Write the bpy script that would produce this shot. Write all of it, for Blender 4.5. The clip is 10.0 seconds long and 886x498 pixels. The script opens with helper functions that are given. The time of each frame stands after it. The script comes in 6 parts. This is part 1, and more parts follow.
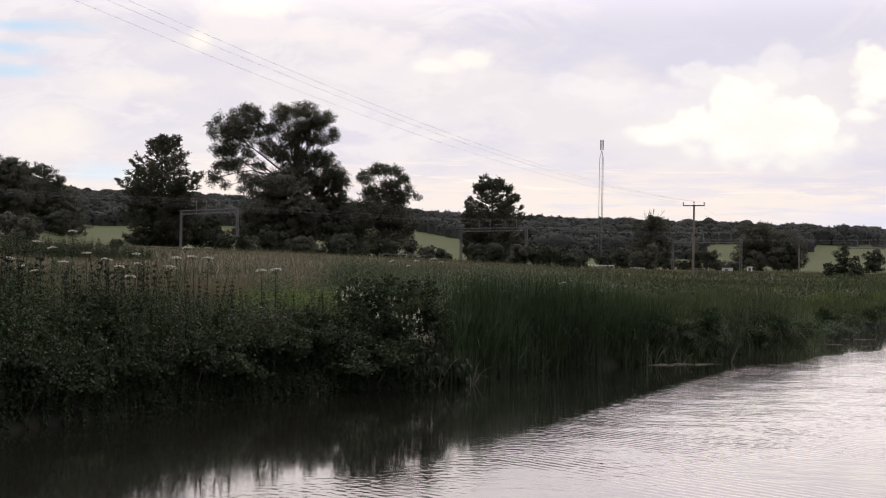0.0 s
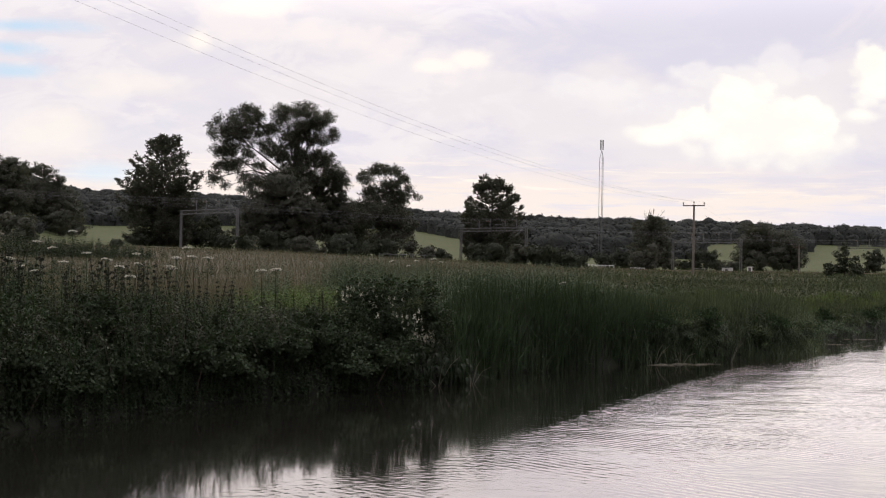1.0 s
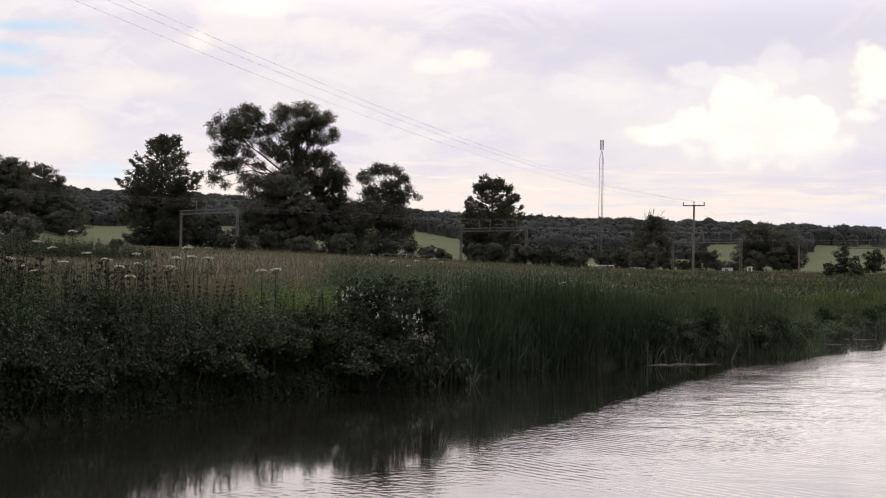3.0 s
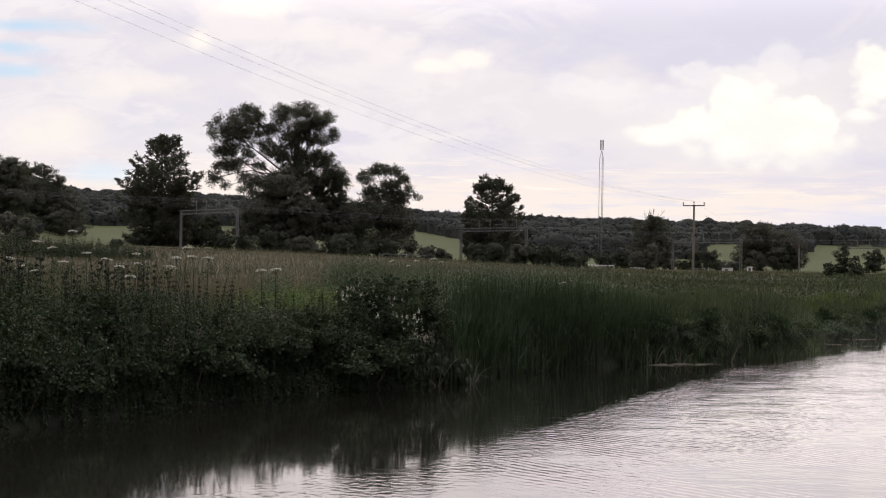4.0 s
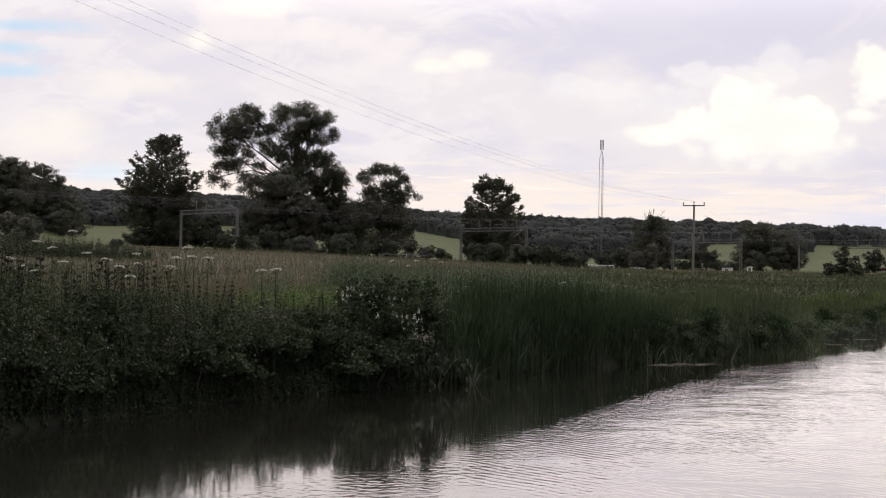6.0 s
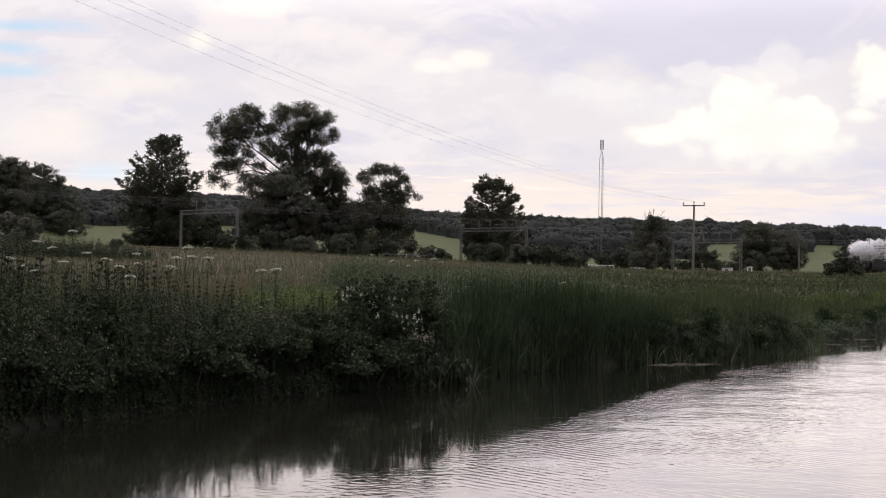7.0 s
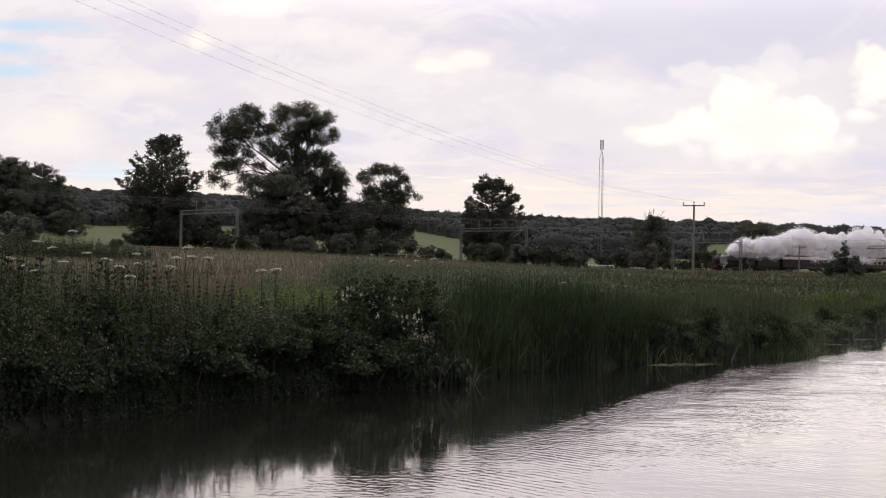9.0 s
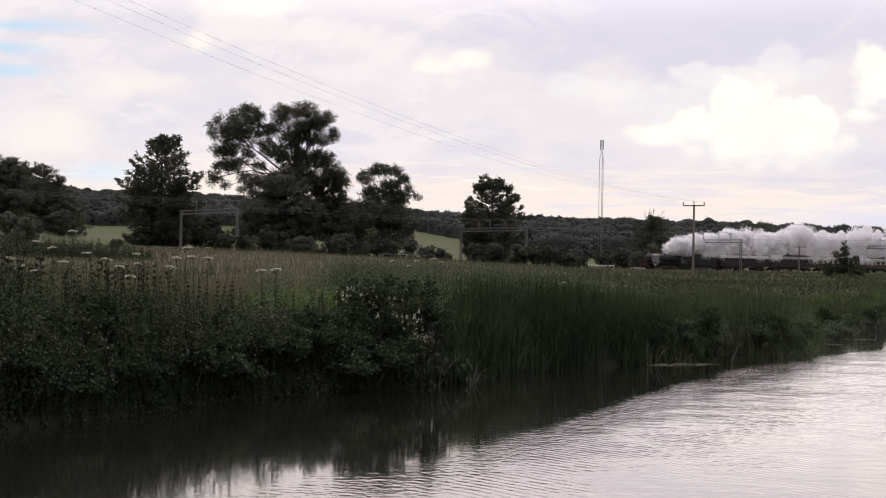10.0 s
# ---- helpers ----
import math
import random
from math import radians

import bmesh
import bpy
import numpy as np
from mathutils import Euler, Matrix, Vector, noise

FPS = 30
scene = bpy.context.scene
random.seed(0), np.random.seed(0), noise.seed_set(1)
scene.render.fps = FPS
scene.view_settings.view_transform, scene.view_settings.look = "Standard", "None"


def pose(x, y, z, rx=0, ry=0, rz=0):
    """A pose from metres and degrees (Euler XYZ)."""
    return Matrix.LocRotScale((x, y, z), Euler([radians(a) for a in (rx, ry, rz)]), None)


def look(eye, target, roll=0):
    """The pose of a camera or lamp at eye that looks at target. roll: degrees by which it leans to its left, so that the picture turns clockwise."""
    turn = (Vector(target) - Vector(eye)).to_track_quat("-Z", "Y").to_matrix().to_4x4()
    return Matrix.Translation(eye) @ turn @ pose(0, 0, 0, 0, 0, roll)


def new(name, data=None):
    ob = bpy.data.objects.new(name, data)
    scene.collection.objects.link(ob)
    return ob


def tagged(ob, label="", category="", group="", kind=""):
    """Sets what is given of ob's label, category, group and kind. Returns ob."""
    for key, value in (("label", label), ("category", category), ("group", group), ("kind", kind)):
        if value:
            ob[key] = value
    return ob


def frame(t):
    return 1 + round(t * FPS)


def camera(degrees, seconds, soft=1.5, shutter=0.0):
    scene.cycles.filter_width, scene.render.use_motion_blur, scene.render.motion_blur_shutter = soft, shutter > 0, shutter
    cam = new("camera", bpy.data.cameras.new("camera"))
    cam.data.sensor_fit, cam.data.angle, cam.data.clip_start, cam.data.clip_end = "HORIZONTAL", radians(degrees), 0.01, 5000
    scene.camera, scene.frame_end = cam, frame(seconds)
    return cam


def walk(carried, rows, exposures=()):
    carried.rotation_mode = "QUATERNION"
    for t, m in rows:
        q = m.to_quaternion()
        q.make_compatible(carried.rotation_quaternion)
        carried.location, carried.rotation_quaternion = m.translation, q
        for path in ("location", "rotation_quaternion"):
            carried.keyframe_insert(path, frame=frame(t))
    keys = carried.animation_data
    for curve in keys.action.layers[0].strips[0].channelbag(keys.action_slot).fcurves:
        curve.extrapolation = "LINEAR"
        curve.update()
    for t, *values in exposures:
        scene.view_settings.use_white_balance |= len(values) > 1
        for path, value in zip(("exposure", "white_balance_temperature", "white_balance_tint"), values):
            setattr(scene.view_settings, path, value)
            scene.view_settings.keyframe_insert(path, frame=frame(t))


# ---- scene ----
# ---------------------------------------------------------------- camera
EYE = (0.0, 0.0, 2.4)
cam = camera(36.2, 10.0, soft=1.15)
VIEW = look(EYE, (0.0, 100.0, 3.4417), 1.0)
walk(cam, [(0.0, VIEW), (10.0, VIEW)], [(0.0, 0.0), (10.0, 0.0)])

# ---------------------------------------------------------------- world and sun
SUN_DIR = Vector((0.24, 1.0, 0.20)).normalized()


class Net:
    """Short way to write node trees."""

    def __init__(self, tree):
        self.t = tree
        tree.nodes.clear()

    def link(self, a, b):
        self.t.links.new(a, b)

    def put(self, socket, v):
        if isinstance(v, bpy.types.NodeSocket):
            self.link(v, socket)
        elif v is not None:
            socket.default_value = v

    def math(self, op, a, b=None, c=None, clamp=False):
        n = self.t.nodes.new("ShaderNodeMath")
        n.operation, n.use_clamp = op, clamp
        for s, v in zip(n.inputs, (a, b, c)):
            self.put(s, v)
        return n.outputs[0]

    def vec(self, op, a, b=None, scale=None):
        n = self.t.nodes.new("ShaderNodeVectorMath")
        n.operation = op
        self.put(n.inputs[0], a)
        if b is not None:
            self.put(n.inputs[1], b)
        if scale is not None:
            self.put(n.inputs["Scale"], scale)
        return n.outputs["Value"] if op in ("LENGTH", "DOT_PRODUCT", "DISTANCE") else n.outputs[0]

    def noise(self, vector, scale, detail=4.0, rough=0.55, distort=0.0):
        n = self.t.nodes.new("ShaderNodeTexNoise")
        self.put(n.inputs["Vector"], vector)
        n.inputs["Scale"].default_value, n.inputs["Detail"].default_value = scale, detail
        n.inputs["Roughness"].default_value, n.inputs["Distortion"].default_value = rough, distort
        return n.outputs["Fac"]

    def ramp(self, v, lo, hi, a=0.0, b=1.0, smooth=True):
        n = self.t.nodes.new("ShaderNodeMapRange")
        n.interpolation_type = "SMOOTHSTEP" if smooth else "LINEAR"
        self.put(n.inputs[0], v)
        for s, w in zip(n.inputs[1:5], (lo, hi, a, b)):
            self.put(s, w)
        return n.outputs[0]

    def mix(self, f, a, b):
        n = self.t.nodes.new("ShaderNodeMix")
        n.data_type = "RGBA"
        self.put(n.inputs[0], f)
        self.put(n.inputs[6], (*a, 1) if isinstance(a, tuple) and len(a) == 3 else a)
        self.put(n.inputs[7], (*b, 1) if isinstance(b, tuple) and len(b) == 3 else b)
        return n.outputs[2]

    def mapped(self, v, scale=(1, 1, 1), loc=(0, 0, 0), rot=(0, 0, 0)):
        n = self.t.nodes.new("ShaderNodeMapping")
        self.put(n.inputs[0], v)
        n.inputs[1].default_value, n.inputs[2].default_value, n.inputs[3].default_value = loc, rot, scale
        return n.outputs[0]


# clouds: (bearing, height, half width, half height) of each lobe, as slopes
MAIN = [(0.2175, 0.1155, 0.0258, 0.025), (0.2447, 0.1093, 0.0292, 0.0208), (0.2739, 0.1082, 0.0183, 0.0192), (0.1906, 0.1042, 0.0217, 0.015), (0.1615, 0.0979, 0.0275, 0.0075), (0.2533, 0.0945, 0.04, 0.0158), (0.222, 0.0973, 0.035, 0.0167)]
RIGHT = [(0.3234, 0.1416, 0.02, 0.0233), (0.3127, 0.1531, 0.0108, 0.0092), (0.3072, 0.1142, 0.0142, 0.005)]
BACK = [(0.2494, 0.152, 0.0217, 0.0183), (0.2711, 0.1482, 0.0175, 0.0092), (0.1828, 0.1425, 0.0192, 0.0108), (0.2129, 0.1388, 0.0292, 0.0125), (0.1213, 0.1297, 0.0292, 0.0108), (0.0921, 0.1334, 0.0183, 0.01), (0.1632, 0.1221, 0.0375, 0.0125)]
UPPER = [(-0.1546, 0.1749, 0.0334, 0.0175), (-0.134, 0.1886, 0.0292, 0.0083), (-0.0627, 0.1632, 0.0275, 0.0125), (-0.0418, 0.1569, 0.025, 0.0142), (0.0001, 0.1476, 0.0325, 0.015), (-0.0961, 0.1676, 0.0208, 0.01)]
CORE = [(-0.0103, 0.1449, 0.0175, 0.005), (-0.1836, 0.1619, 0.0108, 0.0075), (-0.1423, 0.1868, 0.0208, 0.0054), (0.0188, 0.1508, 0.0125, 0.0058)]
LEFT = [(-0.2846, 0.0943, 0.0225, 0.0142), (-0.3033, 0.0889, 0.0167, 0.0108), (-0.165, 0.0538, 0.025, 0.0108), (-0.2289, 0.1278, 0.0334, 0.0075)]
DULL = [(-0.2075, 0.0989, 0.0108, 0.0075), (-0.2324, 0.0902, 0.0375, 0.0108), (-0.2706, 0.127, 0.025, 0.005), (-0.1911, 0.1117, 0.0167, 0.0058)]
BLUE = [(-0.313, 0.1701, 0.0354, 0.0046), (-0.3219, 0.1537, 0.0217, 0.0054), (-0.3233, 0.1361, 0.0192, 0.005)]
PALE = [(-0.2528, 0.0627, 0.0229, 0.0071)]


def build_world():
    world = bpy.data.worlds.new("evening_sky")
    world.use_nodes = True
    scene.world = world
    n = Net(world.node_tree)
    t = n.t
    sky = t.nodes.new("ShaderNodeTexSky")
    sky.sky_type, sky.sun_disc = "NISHITA", False
    sky.sun_elevation = math.asin(SUN_DIR.z)
    sky.sun_rotation = math.atan2(SUN_DIR.x, SUN_DIR.y)
    blue = n.vec("SCALE", sky.outputs[0], scale=0.10)
    d = t.nodes.new("ShaderNodeTexCoord").outputs["Generated"]
    sep = t.nodes.new("ShaderNodeSeparateXYZ")
    n.link(d, sep.inputs[0])
    x, y, z = sep.outputs
    # bearing and height of the view's direction, ahead of the camera
    ahead = n.math("MAXIMUM", y, 0.05)
    u, w = n.math("DIVIDE", x, ahead), n.math("DIVIDE", z, ahead)
    rag_big = n.math("SUBTRACT", n.noise(n.mapped(d, (1, 1, 1.7)), 11.0, 6.0, 0.6, 0.4), 0.5)
    rag_mid = n.math("SUBTRACT", n.noise(n.mapped(d, (1, 1, 1.4), (3, 1, 2)), 30.0, 5.0, 0.6), 0.5)
    cells = t.nodes.new("ShaderNodeTexVoronoi")
    cells.feature = "SMOOTH_F1"
    n.link(n.vec("ADD", n.mapped(d, (1, 1, 1.2), (6, 1, 4)), n.vec("SCALE", (1.0, 0.3, 0.7), scale=n.math("MULTIPLY", rag_mid, 0.02))), cells.inputs["Vector"])
    cells.inputs["Scale"].default_value, cells.inputs["Smoothness"].default_value = 64.0, 0.2
    puff = n.math("SUBTRACT", cells.outputs["Distance"], 0.42)

    def heap(lobes, soft, big=0.6, mid=0.5, puffs=0.0, sag=0.0):
        """A cloud heaped up of lobes (bearing, height, half width, half height): 1 inside, ragged at its edge."""
        best = None
        for cu, cw, ru, rw in lobes:
            a = n.math("DIVIDE", n.math("SUBTRACT", u, cu), ru)
            b = n.math("DIVIDE", n.math("SUBTRACT", w, cw), rw)
            r = n.math("SQRT", n.math("ADD", n.math("MULTIPLY", a, a), n.math("MULTIPLY", b, b)))
            best = r if best is None else n.math("SMOOTH_MIN", best, r, 0.25)
        r = n.math("ADD", best, n.math("ADD", n.math("MULTIPLY", rag_big, big), n.math("MULTIPLY", rag_mid, mid)))
        if puffs:
            r = n.math("ADD", r, n.math("MULTIPLY", puff, puffs))
        if sag:
            # the underside melts away while the top stays crisp
            low_, high_ = min(q[1] - q[3] for q in lobes), max(q[1] for q in lobes)
            soft = n.ramp(w, low_, high_, soft + sag, soft)
            return n.ramp(r, n.math("ADD", 1.0, soft), n.math("SUBTRACT", 1.0, soft))
        return n.ramp(r, 1.0 + soft, 1.0 - soft)

    def lay(col, mask, strength, tone):
        return n.mix(n.math("MULTIPLY", mask, strength), col, tone)

    # grey-lilac cover with soft lighter and darker masses
    mass = n.noise(n.mapped(d, (1, 1, 2.4), (5, 2, 1)), 6.0, 8.0, 0.6, 0.5)
    col = n.mix(n.ramp(mass, 0.38, 0.62), (0.755, 0.725, 0.83), (0.885, 0.83, 0.855))
    head = n.noise(n.mapped(d, (1, 1, 2.6), (2, 9, 4)), 14.0, 8.0, 0.62, 0.6)
    col = n.mix(n.math("MULTIPLY", n.ramp(head, 0.47, 0.60, 0.0, 0.55), n.ramp(u, 0.14, -0.04, 0.15, 1.0)), col, (0.98, 0.92, 0.92))
    # paler and warmer high over the left, where the cover is thin
    col = n.mix(n.math("MULTIPLY", n.ramp(u, 0.06, -0.14), n.ramp(w, 0.03, 0.10, 0.0, 0.25)), col, (0.95, 0.88, 0.885))
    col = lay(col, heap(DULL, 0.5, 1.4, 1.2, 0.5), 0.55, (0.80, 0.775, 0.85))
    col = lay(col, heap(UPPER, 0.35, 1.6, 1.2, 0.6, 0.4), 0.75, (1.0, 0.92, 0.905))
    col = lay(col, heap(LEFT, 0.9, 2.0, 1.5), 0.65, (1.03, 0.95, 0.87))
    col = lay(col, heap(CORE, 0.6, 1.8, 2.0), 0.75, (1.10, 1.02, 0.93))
    # thin bands of cloud low down: warm, then grey, then pale blue at the right
    streak = n.noise(n.mapped(d, (1, 1, 9.0), (1, 7, 3)), 9.0, 6.0, 0.62, 0.3)
    band = n.math("MULTIPLY", n.ramp(w, 0.085, 0.055), n.ramp(streak, 0.40, 0.54, 0.35, 0.95))
    col = n.mix(band, col, (1.0, 0.885, 0.82))
    grey = n.noise(n.mapped(d, (1, 1, 12.0), (4, 3, 8)), 8.0, 6.0, 0.62, 0.4)
    col = n.mix(n.math("MULTIPLY", n.math("MULTIPLY", n.ramp(w, 0.10, 0.06), n.ramp(grey, 0.52, 0.64, 0.0, 0.65)), n.ramp(u, -0.05, 0.05)), col, (0.83, 0.79, 0.87))
    wisp = n.noise(n.mapped(d, (1, 1, 14.0), (9, 2, 6)), 12.0, 6.0, 0.65, 0.5)
    col = n.mix(n.math("MULTIPLY", n.math("MULTIPLY", n.ramp(w, 0.030, 0.045), n.ramp(w, 0.085, 0.065)), n.ramp(wisp, 0.54, 0.66, 0.0, 0.9)), col, (1.06, 0.97, 0.88))
    col = n.mix(n.math("MULTIPLY", n.ramp(u, 0.20, 0.33), n.ramp(n.math("ADD", w, n.math("MULTIPLY", rag_mid, 0.02)), 0.052, 0.036, 0.0, 0.75)), col, (0.80, 0.79, 0.92))
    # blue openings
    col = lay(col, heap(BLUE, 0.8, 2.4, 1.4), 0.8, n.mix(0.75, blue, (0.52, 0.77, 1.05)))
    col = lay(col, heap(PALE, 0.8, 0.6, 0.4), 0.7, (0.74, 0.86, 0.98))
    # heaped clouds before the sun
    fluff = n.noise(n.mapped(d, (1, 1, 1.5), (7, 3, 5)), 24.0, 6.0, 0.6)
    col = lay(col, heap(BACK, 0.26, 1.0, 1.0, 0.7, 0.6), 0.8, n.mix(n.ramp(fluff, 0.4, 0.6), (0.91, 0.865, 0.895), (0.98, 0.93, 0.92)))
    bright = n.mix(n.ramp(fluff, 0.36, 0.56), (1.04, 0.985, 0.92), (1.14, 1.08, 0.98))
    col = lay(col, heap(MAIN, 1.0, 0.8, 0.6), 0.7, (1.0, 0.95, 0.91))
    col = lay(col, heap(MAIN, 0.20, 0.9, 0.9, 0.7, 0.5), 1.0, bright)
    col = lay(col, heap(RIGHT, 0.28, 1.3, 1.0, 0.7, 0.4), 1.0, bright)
    # brighter overhead, as under any thick cloud, and dull low down away from the sunset
    over = n.ramp(z, 0.30, 0.80, 1.0, 1.75)
    glow = n.math("MULTIPLY", n.math("MULTIPLY", n.ramp(z, 0.165, 0.30), n.ramp(z, 0.80, 0.40)), n.ramp(y, 0.35, 0.8))
    over = n.math("ADD", over, n.math("MULTIPLY", glow, 1.5))
    away = n.ramp(y, 0.75, -0.10, 1.0, 0.22)
    back = n.mix(n.ramp(z, 0.36, 0.95), away, (1.15, 1.15, 1.15))
    col = n.vec("MULTIPLY", n.vec("SCALE", col, scale=over), back)
    col = n.vec("MULTIPLY", col, n.mix(glow, (1.0, 1.0, 1.0), (1.13, 0.96, 0.94)))
    col = n.mix(n.ramp(z, -0.02, -0.06), col, (0.03, 0.035, 0.03))
    bg = t.nodes.new("ShaderNodeBackground")
    n.link(col, bg.inputs[0])
    bg.inputs[1].default_value = 1.0
    out = t.nodes.new("ShaderNodeOutputWorld")
    n.link(bg.outputs[0], out.inputs[0])


build_world()
sun_data = bpy.data.lights.new("sun", "SUN")
sun_data.energy, sun_data.angle, sun_data.color = 0.3, radians(80), (1.0, 0.90, 0.78)
sun = new("sun", sun_data)
sun.matrix_world = look((0, 0, 60), Vector((0, 0, 60)) - SUN_DIR)


# ---------------------------------------------------------------- materials
def material(name, base, rough=0.7, spec=0.3, metal=0.0, var=0.35, island=0.0, obvar=0.0, scales=(0.6, 8.0), bump=0.0,
             tint=None, trans=0.0, relief=0.02):
    """Principled material whose colour varies at two scales, leaf by leaf or thing by thing."""
    m = bpy.data.materials.new(name)
    m.use_nodes = True
    n = Net(m.node_tree)
    t = n.t
    co = t.nodes.new("ShaderNodeTexCoord").outputs["Object"]
    big = n.noise(co, scales[0], 3.0)
    fine = n.noise(co, scales[1], 5.0, 0.65)
    f = n.math("ADD", n.math("MULTIPLY", big, 0.6), n.math("MULTIPLY", fine, 0.4))
    dark = tuple(c * (1 - var) for c in base)
    light = tint or tuple(min(1, c * (1 + var)) for c in base)
    col = n.mix(n.ramp(f, 0.32, 0.68), dark, light)
    if island:
        r = t.nodes.new("ShaderNodeNewGeometry").outputs["Random Per Island"]
        col = n.vec("SCALE", col, scale=n.ramp(r, 0.0, 1.0, 1 - island, 1 + island, False))
    if obvar:
        r = t.nodes.new("ShaderNodeObjectInfo").outputs["Random"]
        col = n.vec("SCALE", col, scale=n.ramp(r, 0.0, 1.0, 1 - obvar, 1 + obvar, False))
    b = t.nodes.new("ShaderNodeBsdfPrincipled")
    n.link(col, b.inputs["Base Color"])
    n.link(n.ramp(fine, 0.2, 0.8, max(0.02, rough - 0.12), min(1, rough + 0.12)), b.inputs["Roughness"])
    b.inputs["Metallic"].default_value = metal
    b.inputs["Specular IOR Level"].default_value = spec
    if bump:
        bm_ = t.nodes.new("ShaderNodeBump")
        bm_.inputs["Strength"].default_value, bm_.inputs["Distance"].default_value = min(1.0, bump), relief
        n.link(fine, bm_.inputs["Height"])
        n.link(bm_.outputs[0], b.inputs["Normal"])
    last = b.outputs[0]
    if trans:
        tr = t.nodes.new("ShaderNodeBsdfTranslucent")
        n.link(n.vec("MULTIPLY", col, (1.2, 1.35, 0.7)), tr.inputs[0])
        mx = t.nodes.new("ShaderNodeMixShader")
        mx.inputs[0].default_value = trans
        n.link(last, mx.inputs[1])
        n.link(tr.outputs[0], mx.inputs[2])
        last = mx.outputs[0]
    out = t.nodes.new("ShaderNodeOutputMaterial")
    n.link(last, out.inputs[0])
    return m


def water_material():
    m = bpy.data.materials.new("river_water")
    m.use_nodes = True
    n = Net(m.node_tree)
    t = n.t
    co = t.nodes.new("ShaderNodeTexCoord").outputs["Object"]
    sep = t.nodes.new("ShaderNodeSeparateXYZ")
    n.link(t.nodes.new("ShaderNodeNewGeometry").outputs["Position"], sep.inputs[0])
    fine = n.noise(n.mapped(co, (8.0, 8.5, 1), rot=(0, 0, -0.25)), 1.0, 1.5, 0.5, 0.2)
    chop = n.noise(n.mapped(co, (2.0, 3.6, 1), (4, 1, 0), (0, 0, 0.3)), 1.0, 2.0, 0.5, 0.3)
    swell = n.noise(n.mapped(co, (0.5, 0.7, 1), (2, 5, 0)), 1.0, 1.0, 0.5)
    gust = n.ramp(n.noise(n.mapped(co, (0.10, 0.16, 1)), 1.0, 2.0), 0.35, 0.65, 0.7, 1.0)
    # sheltered under the far bank, most of all at its near end
    off = n.math("SUBTRACT", n.math("MULTIPLY", n.math("ADD", sep.outputs[0], 3.7), 0.748), n.math("MULTIPLY", n.math("SUBTRACT", sep.outputs[1], 22.8), 0.664))
    lee = n.math("ADD", n.ramp(sep.outputs[0], 0.0, 7.5, 7.5, 1.3, False), n.math("MULTIPLY", n.math("SUBTRACT", n.math("ADD", n.math("MULTIPLY", fine, 0.6), n.math("MULTIPLY", chop, 0.4)), 0.3), 2.0))
    open_water = n.ramp(n.math("SUBTRACT", off, lee), -1.1, 1.5, 0.05, 1.0)
    h = n.math("ADD", n.math("MULTIPLY", fine, 0.0024), n.math("MULTIPLY", chop, 0.0060))
    h = n.math("ADD", h, n.math("MULTIPLY", swell, 0.012))
    # short ripple trains running in towards the near bank
    train_ = t.nodes.new("ShaderNodeTexWave")
    n.link(n.mapped(co, rot=(0, 0, -0.75)), train_.inputs["Vector"])
    for key, val in (("Scale", 2.0), ("Distortion", 3.5), ("Detail", 2.0), ("Detail Scale", 0.5)):
        train_.inputs[key].default_value = val
    patch = n.ramp(n.noise(n.mapped(co, (0.5, 0.35, 1), (8, 2, 0)), 1.0, 1.0), 0.40, 0.60)
    h = n.math("ADD", h, n.math("MULTIPLY", n.math("MULTIPLY", train_.outputs["Fac"], patch), n.ramp(sep.outputs[1], 26.0, 14.0, 0.0, 0.0026)))
    h = n.math("MULTIPLY", h, n.math("MULTIPLY", n.math("MULTIPLY", gust, n.ramp(sep.outputs[1], 15.5, 25.0, 1.0, 4.0)), open_water))
    bump = t.nodes.new("ShaderNodeBump")
    bump.inputs["Strength"].default_value, bump.inputs["Distance"].default_value = 1.0, 1.0
    n.link(h, bump.inputs["Height"])
    # silty dark body under a mirror that strengthens towards grazing
    body, gloss = t.nodes.new("ShaderNodeBsdfDiffuse"), t.nodes.new("ShaderNodeBsdfGlossy")
    body.inputs[0].default_value = (0.0125, 0.0130, 0.0098, 1)
    n.link(n.ramp(open_water, 0.2, 1.0, 0.06, 0.12), gloss.inputs["Roughness"])
    # the sky's pink in the reflection is tinted into the gloss colour
    gloss.inputs["Color"].default_value = (1, 0.97, 0.96, 1)
    n.link(bump.outputs[0], gloss.inputs["Normal"])
    fres = t.nodes.new("ShaderNodeFresnel")
    fres.inputs[0].default_value = 1.333
    n.link(bump.outputs[0], fres.inputs["Normal"])
    mx = t.nodes.new("ShaderNodeMixShader")
    n.link(n.math("MINIMUM", n.math("MULTIPLY", fres.outputs[0], 1.5), 0.96), mx.inputs[0])
    n.link(body.outputs[0], mx.inputs[1])
    n.link(gloss.outputs[0], mx.inputs[2])
    out = t.nodes.new("ShaderNodeOutputMaterial")
    n.link(mx.outputs[0], out.inputs[0])
    return m


